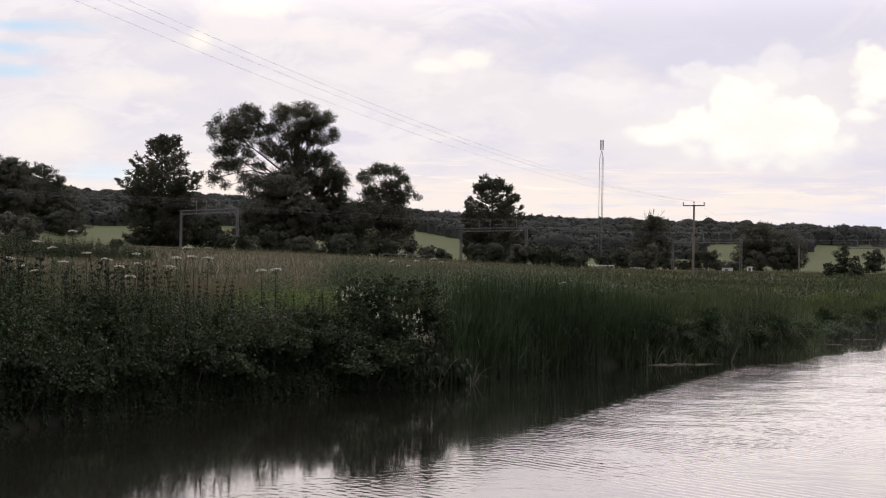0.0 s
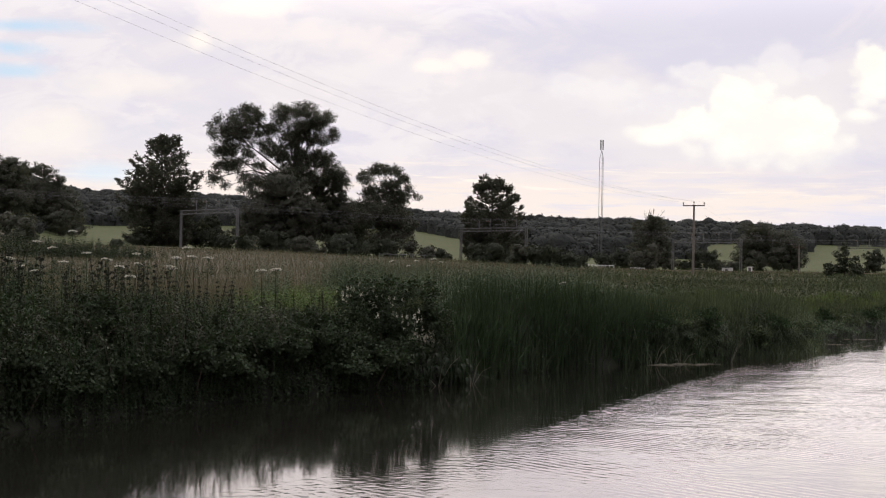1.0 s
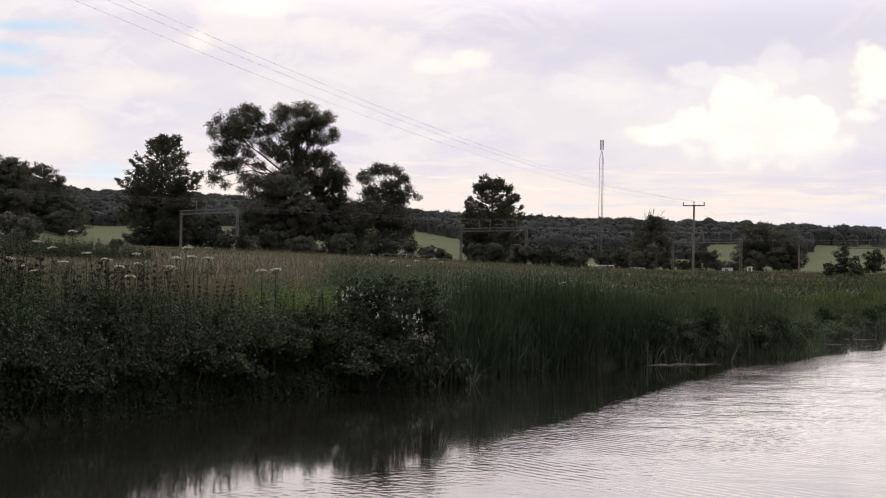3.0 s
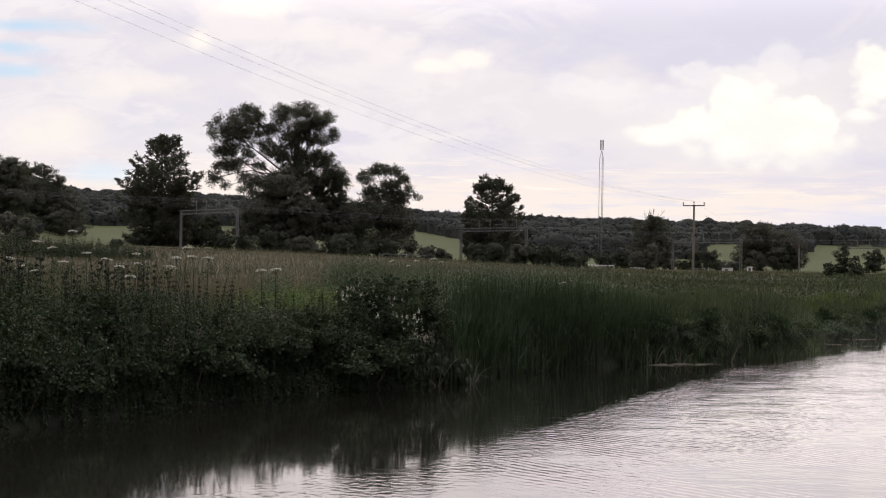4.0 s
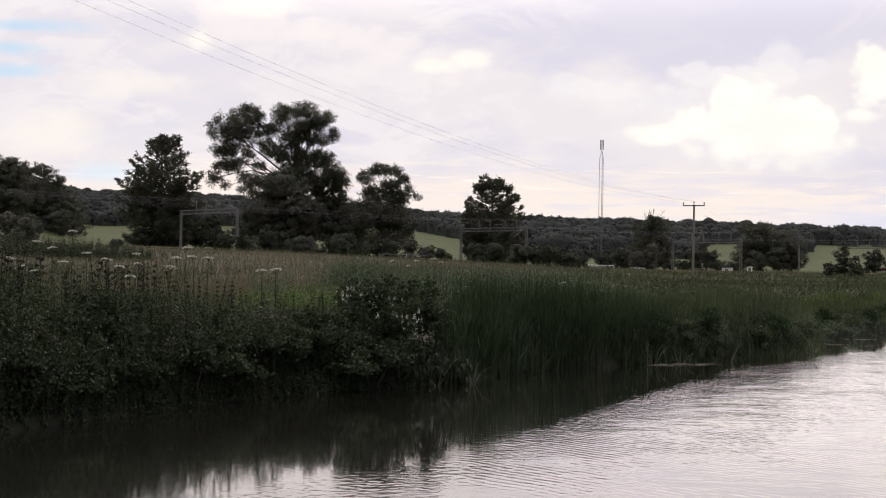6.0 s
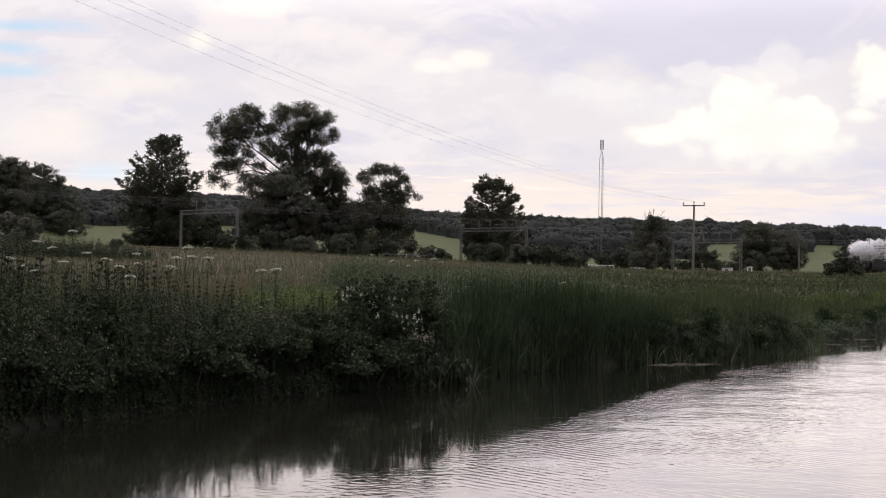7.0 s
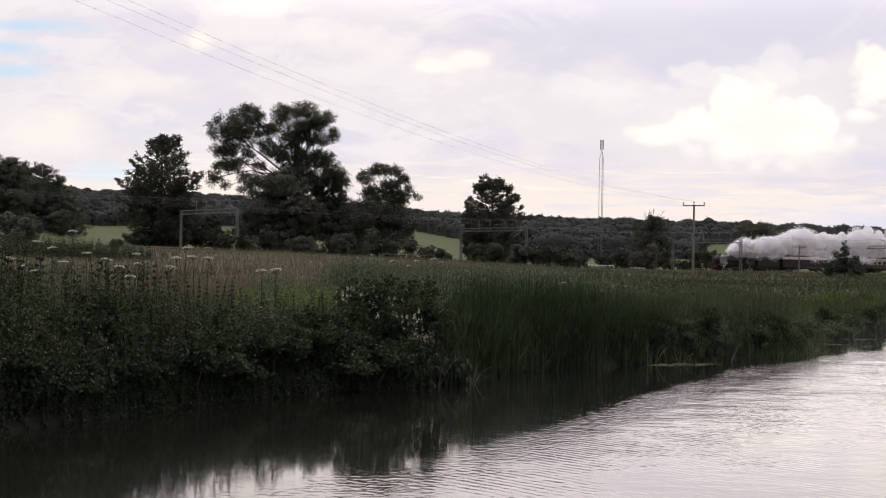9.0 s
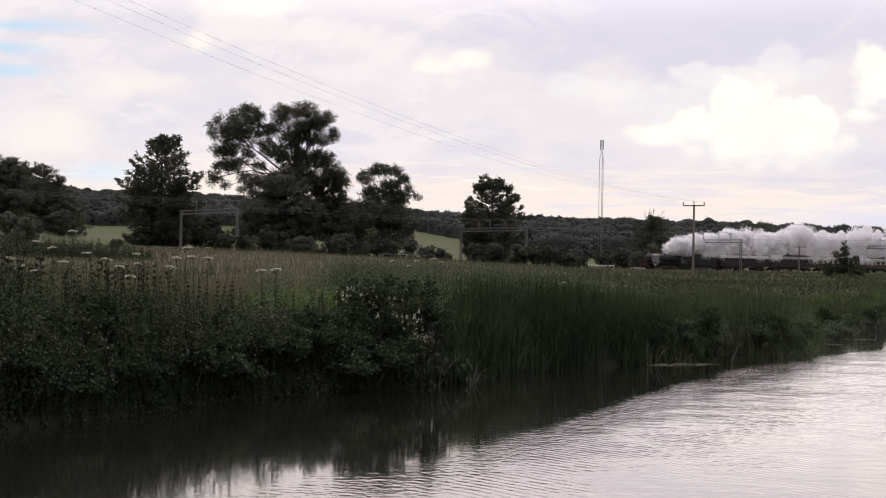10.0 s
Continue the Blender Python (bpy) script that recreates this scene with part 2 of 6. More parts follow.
def ground_material():
    """Meadow: brown seed heads up the slope, greener by the river, pasture on the far hill."""
    m = bpy.data.materials.new("meadow_ground")
    m.use_nodes = True
    n = Net(m.node_tree)
    t = n.t
    co = t.nodes.new("ShaderNodeTexCoord").outputs["Object"]
    sep = t.nodes.new("ShaderNodeSeparateXYZ")
    n.link(co, sep.inputs[0])
    big = n.noise(co, 0.035, 4.0)
    fine = n.noise(n.mapped(co, (1, 1, 0.3)), 2.5, 5.0, 0.7)
    tone = n.math("ADD", n.math("MULTIPLY", big, 0.65), n.math("MULTIPLY", fine, 0.35))
    brown = n.mix(tone, (0.045, 0.044, 0.028), (0.100, 0.090, 0.062))
    green = n.mix(tone, (0.035, 0.046, 0.020), (0.080, 0.088, 0.045))
    lean = n.math("SUBTRACT", n.math("MULTIPLY", sep.outputs[0], 1.3), n.math("MULTIPLY", sep.outputs[1], 0.35))
    side = n.ramp(n.math("ADD", lean, n.math("MULTIPLY", big, 16.0)), -8.0, 16.0)
    col = n.mix(side, brown, green)
    pasture = n.mix(tone, (0.047, 0.060, 0.020), (0.072, 0.087, 0.030))
    col = n.mix(n.ramp(sep.outputs[1], 355.0, 400.0), col, pasture)
    mud = n.mix(fine, (0.010, 0.011, 0.008), (0.022, 0.024, 0.016))
    col = n.mix(n.ramp(n.math("ADD", sep.outputs[2], n.math("MULTIPLY", fine, 0.3)), 1.0, 0.55), col, mud)
    b = t.nodes.new("ShaderNodeBsdfPrincipled")
    n.link(col, b.inputs["Base Color"])
    b.inputs["Roughness"].default_value = 0.9
    b.inputs["Specular IOR Level"].default_value = 0.15
    bump = t.nodes.new("ShaderNodeBump")
    bump.inputs["Strength"].default_value, bump.inputs["Distance"].default_value = 0.8, 0.15
    n.link(fine, bump.inputs["Height"])
    n.link(bump.outputs[0], b.inputs["Normal"])
    out = t.nodes.new("ShaderNodeOutputMaterial")
    n.link(b.outputs[0], out.inputs[0])
    return m


def steam_material():
    """Dense white steam, lit through as much as from outside."""
    m = bpy.data.materials.new("white_steam")
    m.use_nodes = True
    n = Net(m.node_tree)
    t = n.t
    a, b, mx = t.nodes.new("ShaderNodeBsdfDiffuse"), t.nodes.new("ShaderNodeBsdfTranslucent"), t.nodes.new("ShaderNodeMixShader")
    co = t.nodes.new("ShaderNodeTexCoord").outputs["Object"]
    col = n.mix(n.noise(co, 2.2, 5.0, 0.6), (0.97, 0.965, 0.98), (0.995, 0.99, 0.995))
    n.link(col, a.inputs[0])
    n.link(col, b.inputs[0])
    mx.inputs[0].default_value = 0.7
    n.link(a.outputs[0], mx.inputs[1])
    n.link(b.outputs[0], mx.inputs[2])
    out = t.nodes.new("ShaderNodeOutputMaterial")
    n.link(mx.outputs[0], out.inputs[0])
    return m


M_WATER = water_material()
M_GROUND = ground_material()
M_WOOD_FAR = material("far_woodland", (0.042, 0.047, 0.042), 0.9, 0.05, var=0.30, island=0.10, scales=(0.10, 0.7), bump=0.7, relief=1.5)
M_LEAF = material("tree_leaves", (0.084, 0.086, 0.071), 0.75, 0.12, island=0.18, scales=(0.2, 2.0), trans=0.22)
M_LEAF_LIGHT = material("shrub_leaves", (0.050, 0.056, 0.042), 0.75, 0.10, island=0.14, scales=(0.3, 2.0), trans=0.2)
M_BARK = material("bark", (0.060, 0.050, 0.040), 0.9, 0.15, scales=(0.8, 9.0), bump=0.5)
M_REED = material("reed_blades", (0.036, 0.055, 0.029), 0.7, 0.07, var=0.45, island=0.36, scales=(0.3, 3.0), trans=0.2)
M_SEDGE = material("sedge_blades", (0.068, 0.086, 0.052), 0.7, 0.07, var=0.45, island=0.36, scales=(0.4, 3.0), trans=0.2)
M_GRASS = material("meadow_grass_green", (0.076, 0.090, 0.048), 0.8, 0.05, island=0.3, scales=(0.1, 2.0), trans=0.2)
M_STRAW = material("meadow_grass_brown", (0.150, 0.132, 0.098), 0.85, 0.05, island=0.22, scales=(0.06, 1.5), trans=0.15)
M_HERB = material("nettle_leaves", (0.039, 0.053, 0.031), 0.70, 0.08, island=0.24, scales=(0.5, 3.0), trans=0.15)
M_WILLOW = material("willowherb_leaves", (0.088, 0.112, 0.076), 0.75, 0.06, island=0.12, scales=(0.4, 3.0), trans=0.12)
M_BIGLEAF = material("broad_leaves", (0.027, 0.036, 0.022), 0.6, 0.12, island=0.45, scales=(1.0, 7.0), trans=0.1)
M_FRESH = material("fresh_grass", (0.082, 0.110, 0.046), 0.75, 0.06, island=0.3, scales=(0.2, 2.0), trans=0.25)
M_CANE = material("bramble_leaves", (0.046, 0.060, 0.034), 0.6, 0.14, island=0.4, scales=(0.5, 4.0), trans=0.12)
M_DOCK = material("dock_seed_brown", (0.024, 0.027, 0.017), 0.85, 0.15, island=0.4)
M_BLOSSOM = material("cream_blossom", (0.62, 0.61, 0.52), 0.8, 0.2, var=0.12, island=0.15)
M_SWEET = material("meadowsweet_cream", (0.55, 0.54, 0.43), 0.8, 0.2, var=0.12, island=0.15)
M_STALK = material("dry_stalk", (0.17, 0.155, 0.12), 0.8, 0.2, island=0.3)
M_STEEL = material("galvanised_steel", (0.15, 0.15, 0.147), 0.6, 0.3, 0.2, var=0.25, scales=(0.8, 12.0))
M_WIRE = material("wire_grey", (0.17, 0.17, 0.175), 0.5, 0.4, 0.5, var=0.15)
M_LINE = material("aluminium_line", (0.42, 0.42, 0.43), 0.5, 0.4, 0.3, var=0.1)
M_POLE = material("weathered_pole_wood", (0.20, 0.175, 0.15), 0.85, 0.2, var=0.3, scales=(0.7, 14.0), bump=0.3)
M_CERAMIC = material("brown_insulator", (0.10, 0.06, 0.045), 0.25, 0.5, var=0.2)
M_BALLAST = material("ballast", (0.16, 0.14, 0.12), 0.95, 0.1, var=0.4, scales=(0.5, 12.0), bump=0.6)
M_RAIL = material("rusty_rail", (0.13, 0.085, 0.060), 0.55, 0.4, 0.5)
M_SLEEPER = material("concrete_sleeper", (0.17, 0.16, 0.145), 0.9, 0.2)
M_WHITE = material("white_paint", (0.72, 0.72, 0.70), 0.6, 0.3, var=0.12)
M_STEAM = steam_material()
# ---------------------------------------------------------------- building helpers
rng = np.random.default_rng(7)


def mesh_of(name, verts, faces, mat, smooth=False):
    """A mesh from arrays; faces is an array (n, 3 or 4) or a list of them."""
    me = bpy.data.meshes.new(name)
    groups = [np.asarray(f, np.int32) for f in (faces if isinstance(faces, list) else [faces]) if len(f)]
    verts = np.asarray(verts, np.float32).reshape(-1, 3)
    loops = np.concatenate([g.ravel() for g in groups])
    sizes = np.concatenate([np.full(len(g), g.shape[1], np.int32) for g in groups])
    me.vertices.add(len(verts))
    me.vertices.foreach_set("co", verts.ravel())
    me.loops.add(len(loops))
    me.loops.foreach_set("vertex_index", loops)
    me.polygons.add(len(sizes))
    me.polygons.foreach_set("loop_start", np.concatenate([[0], np.cumsum(sizes)[:-1]]).astype(np.int32))
    me.update(calc_edges=True)
    me.validate()
    if smooth:
        me.polygons.foreach_set("use_smooth", np.ones(len(sizes), bool))
    me.materials.append(mat)
    return me


def part(name, data, mat, parent, label=""):
    """Link a bmesh or a mesh as one object under a thing or a part."""
    if isinstance(data, bmesh.types.BMesh):
        me = bpy.data.meshes.new(name)
        data.to_mesh(me)
        data.free()
        me.materials.append(mat)
        data = me
    ob = new(name, data)
    ob.parent = parent
    return tagged(ob, label)


def thing(name, label, category, m=None, group="", kind=""):
    ob = new(name)
    ob.empty_display_size = 0.2
    if m is not None:
        ob.matrix_world = m
    return tagged(ob, label, category, group, kind)


def solo(name, me, label, category, m=None, group="", kind=""):
    ob = new(name, me)
    if m is not None:
        ob.matrix_world = m
    return tagged(ob, label, category, group, kind)


def add_box(bm, size, at=(0, 0, 0), rot=(0, 0, 0), bevel=0.0):
    made = bmesh.ops.create_cube(bm, size=1.0, matrix=Matrix.LocRotScale(at, Euler(rot), size))
    if bevel:
        edges = list({e for v in made["verts"] for e in v.link_edges})
        bmesh.ops.bevel(bm, geom=edges, offset=bevel, segments=2, profile=0.6, affect="EDGES", clamp_overlap=True)
    return bm


def add_rod(bm, a, b, r0, r1=None, seg=8):
    a, b = Vector(a), Vector(b)
    d = b - a
    q = d.to_track_quat("Z", "Y").to_matrix().to_4x4()
    bmesh.ops.create_cone(bm, cap_ends=True, segments=seg, radius1=r0, radius2=r0 if r1 is None else r1, depth=d.length,
                          matrix=Matrix.Translation((a + b) / 2) @ q)
    return bm


def box(size, at=(0, 0, 0), rot=(0, 0, 0), bevel=0.0):
    return add_box(bmesh.new(), size, at, rot, bevel)


def rod(a, b, r0, r1=None, seg=8):
    return add_rod(bmesh.new(), a, b, r0, r1, seg)


def smooth_step(v, lo, hi):
    s = np.clip((np.asarray(v, float) - lo) / (hi - lo), 0, 1)
    return s * s * (3 - 2 * s)


def waves(x, y, scale, seed):
    """Cheap smooth noise, about -1 to 1."""
    g = np.random.default_rng(seed)
    out = np.zeros(np.broadcast(x, y).shape)
    for k in range(6):
        a, ph = g.uniform(0, 6.28), g.uniform(0, 6.28)
        f = scale * g.uniform(0.6, 2.2)
        out += np.sin((np.cos(a) * x + np.sin(a) * y) * f + ph)
    return out / 3.2


# ---------------------------------------------------------------- ground and river
FAR_BANK = np.array([(-70, -40), (-24, -5), (-9.5, 11.5), (-6.0, 18.4), (-3.7, 22.8), (-1.9, 24.9), (0.2, 27.0), (1.5, 30.0), (4.1, 32.6),
                     (6.0, 34.6), (9.8, 38.0), (12.4, 45.2), (17.4, 53.2), (34, 72), (90, 118), (400, 300)], float)
NEAR_BANK = np.array([(-60, -62), (-14, -12), (0, 4.5), (14, 19), (40, 46), (110, 96), (420, 270)], float)


def beside(line, x, y):
    """Distance to a line of points, positive on its left."""
    best, sign = np.full(x.shape, 1e9), np.ones(x.shape)
    for (ax, ay), (bx, by) in zip(line[:-1], line[1:]):
        dx, dy = bx - ax, by - ay
        s = np.clip(((x - ax) * dx + (y - ay) * dy) / (dx * dx + dy * dy), 0, 1)
        d = np.hypot(x - ax - s * dx, y - ay - s * dy)
        side = np.sign(dx * (y - ay) - dy * (x - ax))
        near = d < best
        best, sign = np.where(near, d, best), np.where(near, side, sign)
    return best * sign


TRACK_AT, TRACK_ALONG, TRACK_ACROSS = np.array([62.1, 320.0]), np.array([0.792, 0.611]), np.array([0.611, -0.792])


def rail_z(s):
    return 1.7 + 0.02 * np.clip(-22.0 - np.asarray(s, float), 0, 220)


def track_point(s, across, z=0.0):
    p = TRACK_AT + TRACK_ALONG * s + TRACK_ACROSS * across
    return Vector((p[0], p[1], float(rail_z(s)) + z))


def ground_z(x, y):
    x, y = np.asarray(x, float), np.asarray(y, float)
    z = 1.0 + 0.3 * smooth_step(y, 40, 300) + 3.4 * smooth_step(-x, -40, 55) * smooth_step(y, 50, 260)
    z = z + 0.10 * waves(x, y, 0.25, 1) + 0.25 * waves(x, y, 0.04, 2) * smooth_step(y, 60, 200)
    # formation of the railway
    s = (x - TRACK_AT[0]) * TRACK_ALONG[0] + (y - TRACK_AT[1]) * TRACK_ALONG[1]
    c = (x - TRACK_AT[0]) * TRACK_ACROSS[0] + (y - TRACK_AT[1]) * TRACK_ACROSS[1]
    near = smooth_step(np.abs(c), 22, 11)
    z = z * (1 - near) + (rail_z(s) - 0.75) * near
    # hill beyond
    up = smooth_step(y + 0.12 * np.abs(x), 350, 980)
    slope = np.clip(x / np.maximum(y, 1), -0.6, 0.6)
    z = z + up * (25.0 - 26.0 * np.minimum(slope, 0) - 17.5 * np.maximum(slope, 0)) * (1 + 0.05 * waves(x, y, 0.012, 3))
    z = z + 15.0 * smooth_step(-x - 0.27 * y, -8, 60) * smooth_step(y, 250, 420)
    # river
    fb = beside(FAR_BANK, x, y)
    nb = beside(NEAR_BANK, x, y)
    bank = np.interp(fb, [-6, -1.2, -0.1, 0.05, 0.30, 1.2, 6], [-1.4, -0.9, -0.12, 0.18, 0.66, 0.92, 1.0])
    z = np.where(fb < 6, z * smooth_step(fb, 1.5, 6) + bank * (1 - smooth_step(fb, 1.5, 6)), z)
    # the bank is low where the river widens
    z = z - 0.42 * smooth_step(x, 10.6, 13.6) * smooth_step(fb, 20, 4) * smooth_step(fb, 0.1, 0.7) * smooth_step(-y, -110, -70)
    near_bank = np.interp(-nb, [-6, -1.2, -0.1, 0.3, 2.0, 4], [-1.4, -0.9, -0.12, 0.25, 0.75, 0.8])
    return np.where(nb < 1.5, near_bank, np.where((fb < 0) & (nb < 6), np.minimum(z, near_bank), z))


def axis(marks):
    """Grid lines: (start, step) pairs up to the last mark."""
    out = []
    for (a, step), (b, _) in zip(marks[:-1], marks[1:]):
        out.append(np.arange(a, b, step))
    out.append([marks[-1][0]])
    return np.concatenate(out)


def build_ground():
    xs = axis([(-3000, 300), (-600, 60), (-240, 8), (-60, 2), (-16, 0.5), (24, 2), (60, 8), (320, 40), (600, 300), (3000, 0)])
    ys = axis([(-600, 100), (-60, 6), (0, 1.0), (12, 0.5), (58, 1.5), (100, 5), (240, 5), (420, 12), (1100, 100), (4000, 0)])
    gx, gy = np.meshgrid(xs, ys)
    gz = ground_z(gx, gy)
    w = len(xs)
    i = (np.arange(len(ys) - 1)[:, None] * w + np.arange(w - 1)).ravel()
    faces = np.stack([i, i + 1, i + 1 + w, i + w], 1)
    me = mesh_of("ground", np.stack([gx, gy, gz], -1), faces, M_GROUND, True)
    solo("ground", me, "rough grass meadow rising to a pasture hillside", "ground", kind="structure")


build_ground()

wx, wy = np.meshgrid(np.linspace(-160, 460, 40), np.linspace(-110, 330, 40))
wi = (np.arange(39)[:, None] * 40 + np.arange(39)).ravel()
# only the stretch along the river, so that it never shows beyond the banks
keep = (beside(FAR_BANK, wx.ravel()[wi] + 8, wy.ravel()[wi] + 6) < 24) & (beside(NEAR_BANK, wx.ravel()[wi] + 8, wy.ravel()[wi] + 6) > -24)
wi = wi[keep]
water = solo("water", mesh_of("water", np.stack([wx, wy, np.zeros_like(wx)], -1), np.stack([wi, wi + 1, wi + 41, wi + 40], 1), M_WATER),
             "dark rippled river water with pale sky reflections", "river", kind="structure")


# ---------------------------------------------------------------- plants
def leaf_cards(at, size, up=0.4, fold=0.25, g=rng, long=1.0, face=None, loose=0.45, pointed=False):
    """Folded four-cornered leaves (or plain three-cornered ones) at the points, turned every way, or facing roughly outwards."""
    n = len(at)
    size = np.broadcast_to(np.asarray(size, float), (n,))[:, None]
    d = g.normal(size=(n, 3))
    d[:, 2] = d[:, 2] * 0.6 + up * 0.5
    d /= np.linalg.norm(d, axis=1, keepdims=True)
    r = g.normal(size=(n, 3))
    side = np.cross(d, r)
    side /= np.linalg.norm(side, axis=1, keepdims=True) + 1e-9
    if face is not None:
        out = face + g.normal(0, loose, (n, 3)) * 0.6
        side = np.cross(out, d)
        side /= np.linalg.norm(side, axis=1, keepdims=True) + 1e-9
        d = np.cross(side, out)
        d /= np.linalg.norm(d, axis=1, keepdims=True) + 1e-9
        at = at - d * size * 0.5 * long
    if pointed:
        v = np.stack([at - side * size * 0.42, at + side * size * 0.42, at + d * size * long], 1)
        return v.reshape(-1, 3), np.arange(n * 3).reshape(n, 3)
    nrm = np.cross(side, d)
    mid = at + d * size * 0.5 * long - nrm * size * fold
    v = np.stack([at, mid + side * size * 0.38, at + d * size * long, mid - side * size * 0.38], 1)
    f = np.arange(n * 4).reshape(n, 4)
    return v.reshape(-1, 3), f


def blades(at, height, width, lean=0.25, segs=3, g=rng, bend=0.5, droop=0.0, bias=(0, 0)):
    """Curved tapering blades standing on the points."""
    n = len(at)
    height = np.broadcast_to(np.asarray(height, float), (n,))
    width = np.broadcast_to(np.asarray(width, float), (n,))
    a, b = g.uniform(0, 6.283, n), g.uniform(0, 6.283, n)
    tilt = np.abs(g.normal(0, lean, n))
    out = np.stack([np.cos(a) + bias[0], np.sin(a) + bias[1]], 1)
    out /= np.linalg.norm(out, axis=1, keepdims=True) + 1e-9
    wide = np.stack([np.cos(b), np.sin(b)], 1)
    rows = []
    for k in range(segs + 1):
        s = k / segs
        off = tilt * height * (s * (1 - bend) + s * s * bend)
        z = height * s * np.sqrt(np.maximum(0.05, 1 - np.minimum(0.9, tilt * s) ** 2)) - droop * height * np.minimum(1.2, tilt) * s ** 3
        c = np.concatenate([at[:, :2] + out * off[:, None], (at[:, 2] + z)[:, None]], 1)
        w = width * (1 - s) ** 0.7 * 0.5
        if k < segs:
            dv = np.concatenate([wide * w[:, None], np.zeros((n, 1))], 1)
            rows += [c - dv, c + dv]
        else:
            rows.append(c)
    m = len(rows)
    v = np.stack(rows, 1).reshape(-1, 3)
    base = (np.arange(n) * m)[:, None]
    quads = np.concatenate([base + np.array([[2 * k, 2 * k + 1, 2 * k + 3, 2 * k + 2]]) for k in range(segs - 1)]) if segs > 1 else np.zeros((0, 4), int)
    tris = base + np.array([[2 * segs - 2, 2 * segs - 1, 2 * segs]])
    return v, quads, tris


def joined(pieces):
    """Join (verts, quads, tris) pieces."""
    vs, qs, ts, o = [], [], [], 0
    for p in pieces:
        v, q = p[0], p[1]
        t = p[2] if len(p) > 2 else np.zeros((0, 3), int)
        vs.append(v)
        if len(q):
            qs.append(np.asarray(q) + o)
        if len(t):
            ts.append(np.asarray(t) + o)
        o += len(v)
    return np.concatenate(vs), [np.concatenate(a) for a in (qs, ts) if a]


def limb(points, radii, seg=6):
    """A bent tapering limb as (verts, quads)."""
    pts = np.asarray(points, float)
    vs = []
    for i, p in enumerate(pts):
        d = pts[min(i + 1, len(pts) - 1)] - pts[max(i - 1, 0)]
        d /= np.linalg.norm(d) + 1e-9
        s = np.cross(d, (0.3, 0.9, 0.2))
        s /= np.linalg.norm(s) + 1e-9
        u = np.cross(d, s)
        a = np.arange(seg) / seg * 2 * np.pi
        vs.append(p + radii[i] * (np.cos(a)[:, None] * s + np.sin(a)[:, None] * u))
    q = []
    for i in range(len(pts) - 1):
        for k in range(seg):
            q.append((i * seg + k, i * seg + (k + 1) % seg, (i + 1) * seg + (k + 1) % seg, (i + 1) * seg + k))
    return np.concatenate(vs), np.array(q)


def unit(v):
    return v / (np.linalg.norm(v, axis=-1, keepdims=True) + 1e-9)


def tree(name, label, at, trunk_top, trunk_r, lobes, leaf=0.5, dense=1.0, clump=1.5, category="tree", mat=None, seed=1, spire=0.0, group="", flat=0.6, soft=False, fill=1.0):
    """A tapered trunk, limbs to every lobe (x, y, z, rx, rz) and clumps of leaves on the limbs' ends."""
    g = np.random.default_rng(seed)
    mat = mat or M_LEAF
    ob = thing(name, label, category, pose(*at), group)
    top = np.array([g.normal(0, 0.3), g.normal(0, 0.3), trunk_top])
    n = 7
    pts = [np.array([0, 0, -0.4]) + (top - (0, 0, -0.4)) * k / n + np.array([*g.normal(0, 0.06 * trunk_top / n, 2), 0]) for k in range(n + 1)]
    part("trunk", mesh_of("trunk", *limb(pts, [trunk_r * (1.25 - 0.9 * k / n) for k in range(n + 1)], 8), M_BARK, True), M_BARK, ob)
    twigs, leaves, faces = [], [], []
    for lx, ly, lz, rx, rz in lobes:
        c = np.array([lx, ly, lz])
        vol = rx * rx * rz
        far = np.hypot(lx, ly)
        start = np.array([0, 0, trunk_top * min(0.95, max(0.35, 0.6 * lz / trunk_top, 0.04 * far))])
        mid = start * 0.45 + c * 0.55 + g.normal(0, 0.10, 3) * rx + (0, 0, (0.12 if lz < trunk_top * 0.85 else -0.06) * far)
        r0 = trunk_r * 0.36 * min(1.0, 0.45 + 0.12 * rx)
        twigs.append(limb([start, start * 0.55 + mid * 0.45 + g.normal(0, 0.05, 3) * rx, mid, (mid + c) / 2 + g.normal(0, 0.08, 3) * rx, c], [r0, r0 * 0.75, r0 * 0.55, r0 * 0.42, r0 * 0.28], 5))
        k = max(6, int(5.2 * vol ** (2 / 3) / clump ** 2 * dense))
        d = g.normal(size=(k, 3))
        d /= np.linalg.norm(d, axis=1, keepdims=True)
        rad = g.uniform(0.1, 1.0, k) ** 0.5
        cs = c + d * rad[:, None] * (rx, rx, rz) * g.uniform(0.85, 1.12, (k, 1))
        for e in cs:
            bend = (c + e) / 2 + g.normal(0, 0.15, 3) * rx * 0.5
            twigs.append(limb([c * 0.8 + e * 0.2, bend, e], [r0 * 0.3, r0 * 0.2, r0 * 0.06], 3))
            m = int(60 * fill * g.uniform(0.6, 1.3) * (clump / leaf / 3) ** 2)
            o = g.normal(size=(m, 3))
            o *= (g.uniform(0, 1, m) ** 0.5 / np.linalg.norm(o, axis=1))[:, None] * (clump * 0.85, clump * 0.85, clump * flat)
            o[:, 2] += spire * np.hypot(o[:, 0], o[:, 1]) * -0.5
            leaves.append(e + o)
            faces.append(unit(e + o * 1.5 - c))
    v, q = leaf_cards(np.concatenate(leaves), leaf * g.uniform(0.6, 1.25, sum(map(len, leaves))), g=g, face=np.concatenate(faces) if soft else None, pointed=leaf > 0.2)
    tagged(part("branching", mesh_of("branching", *joined(twigs), M_BARK, True), M_BARK, ob), kind="stuff")
    part("crown", mesh_of("crown", v, q, mat), mat, ob)
    return ob


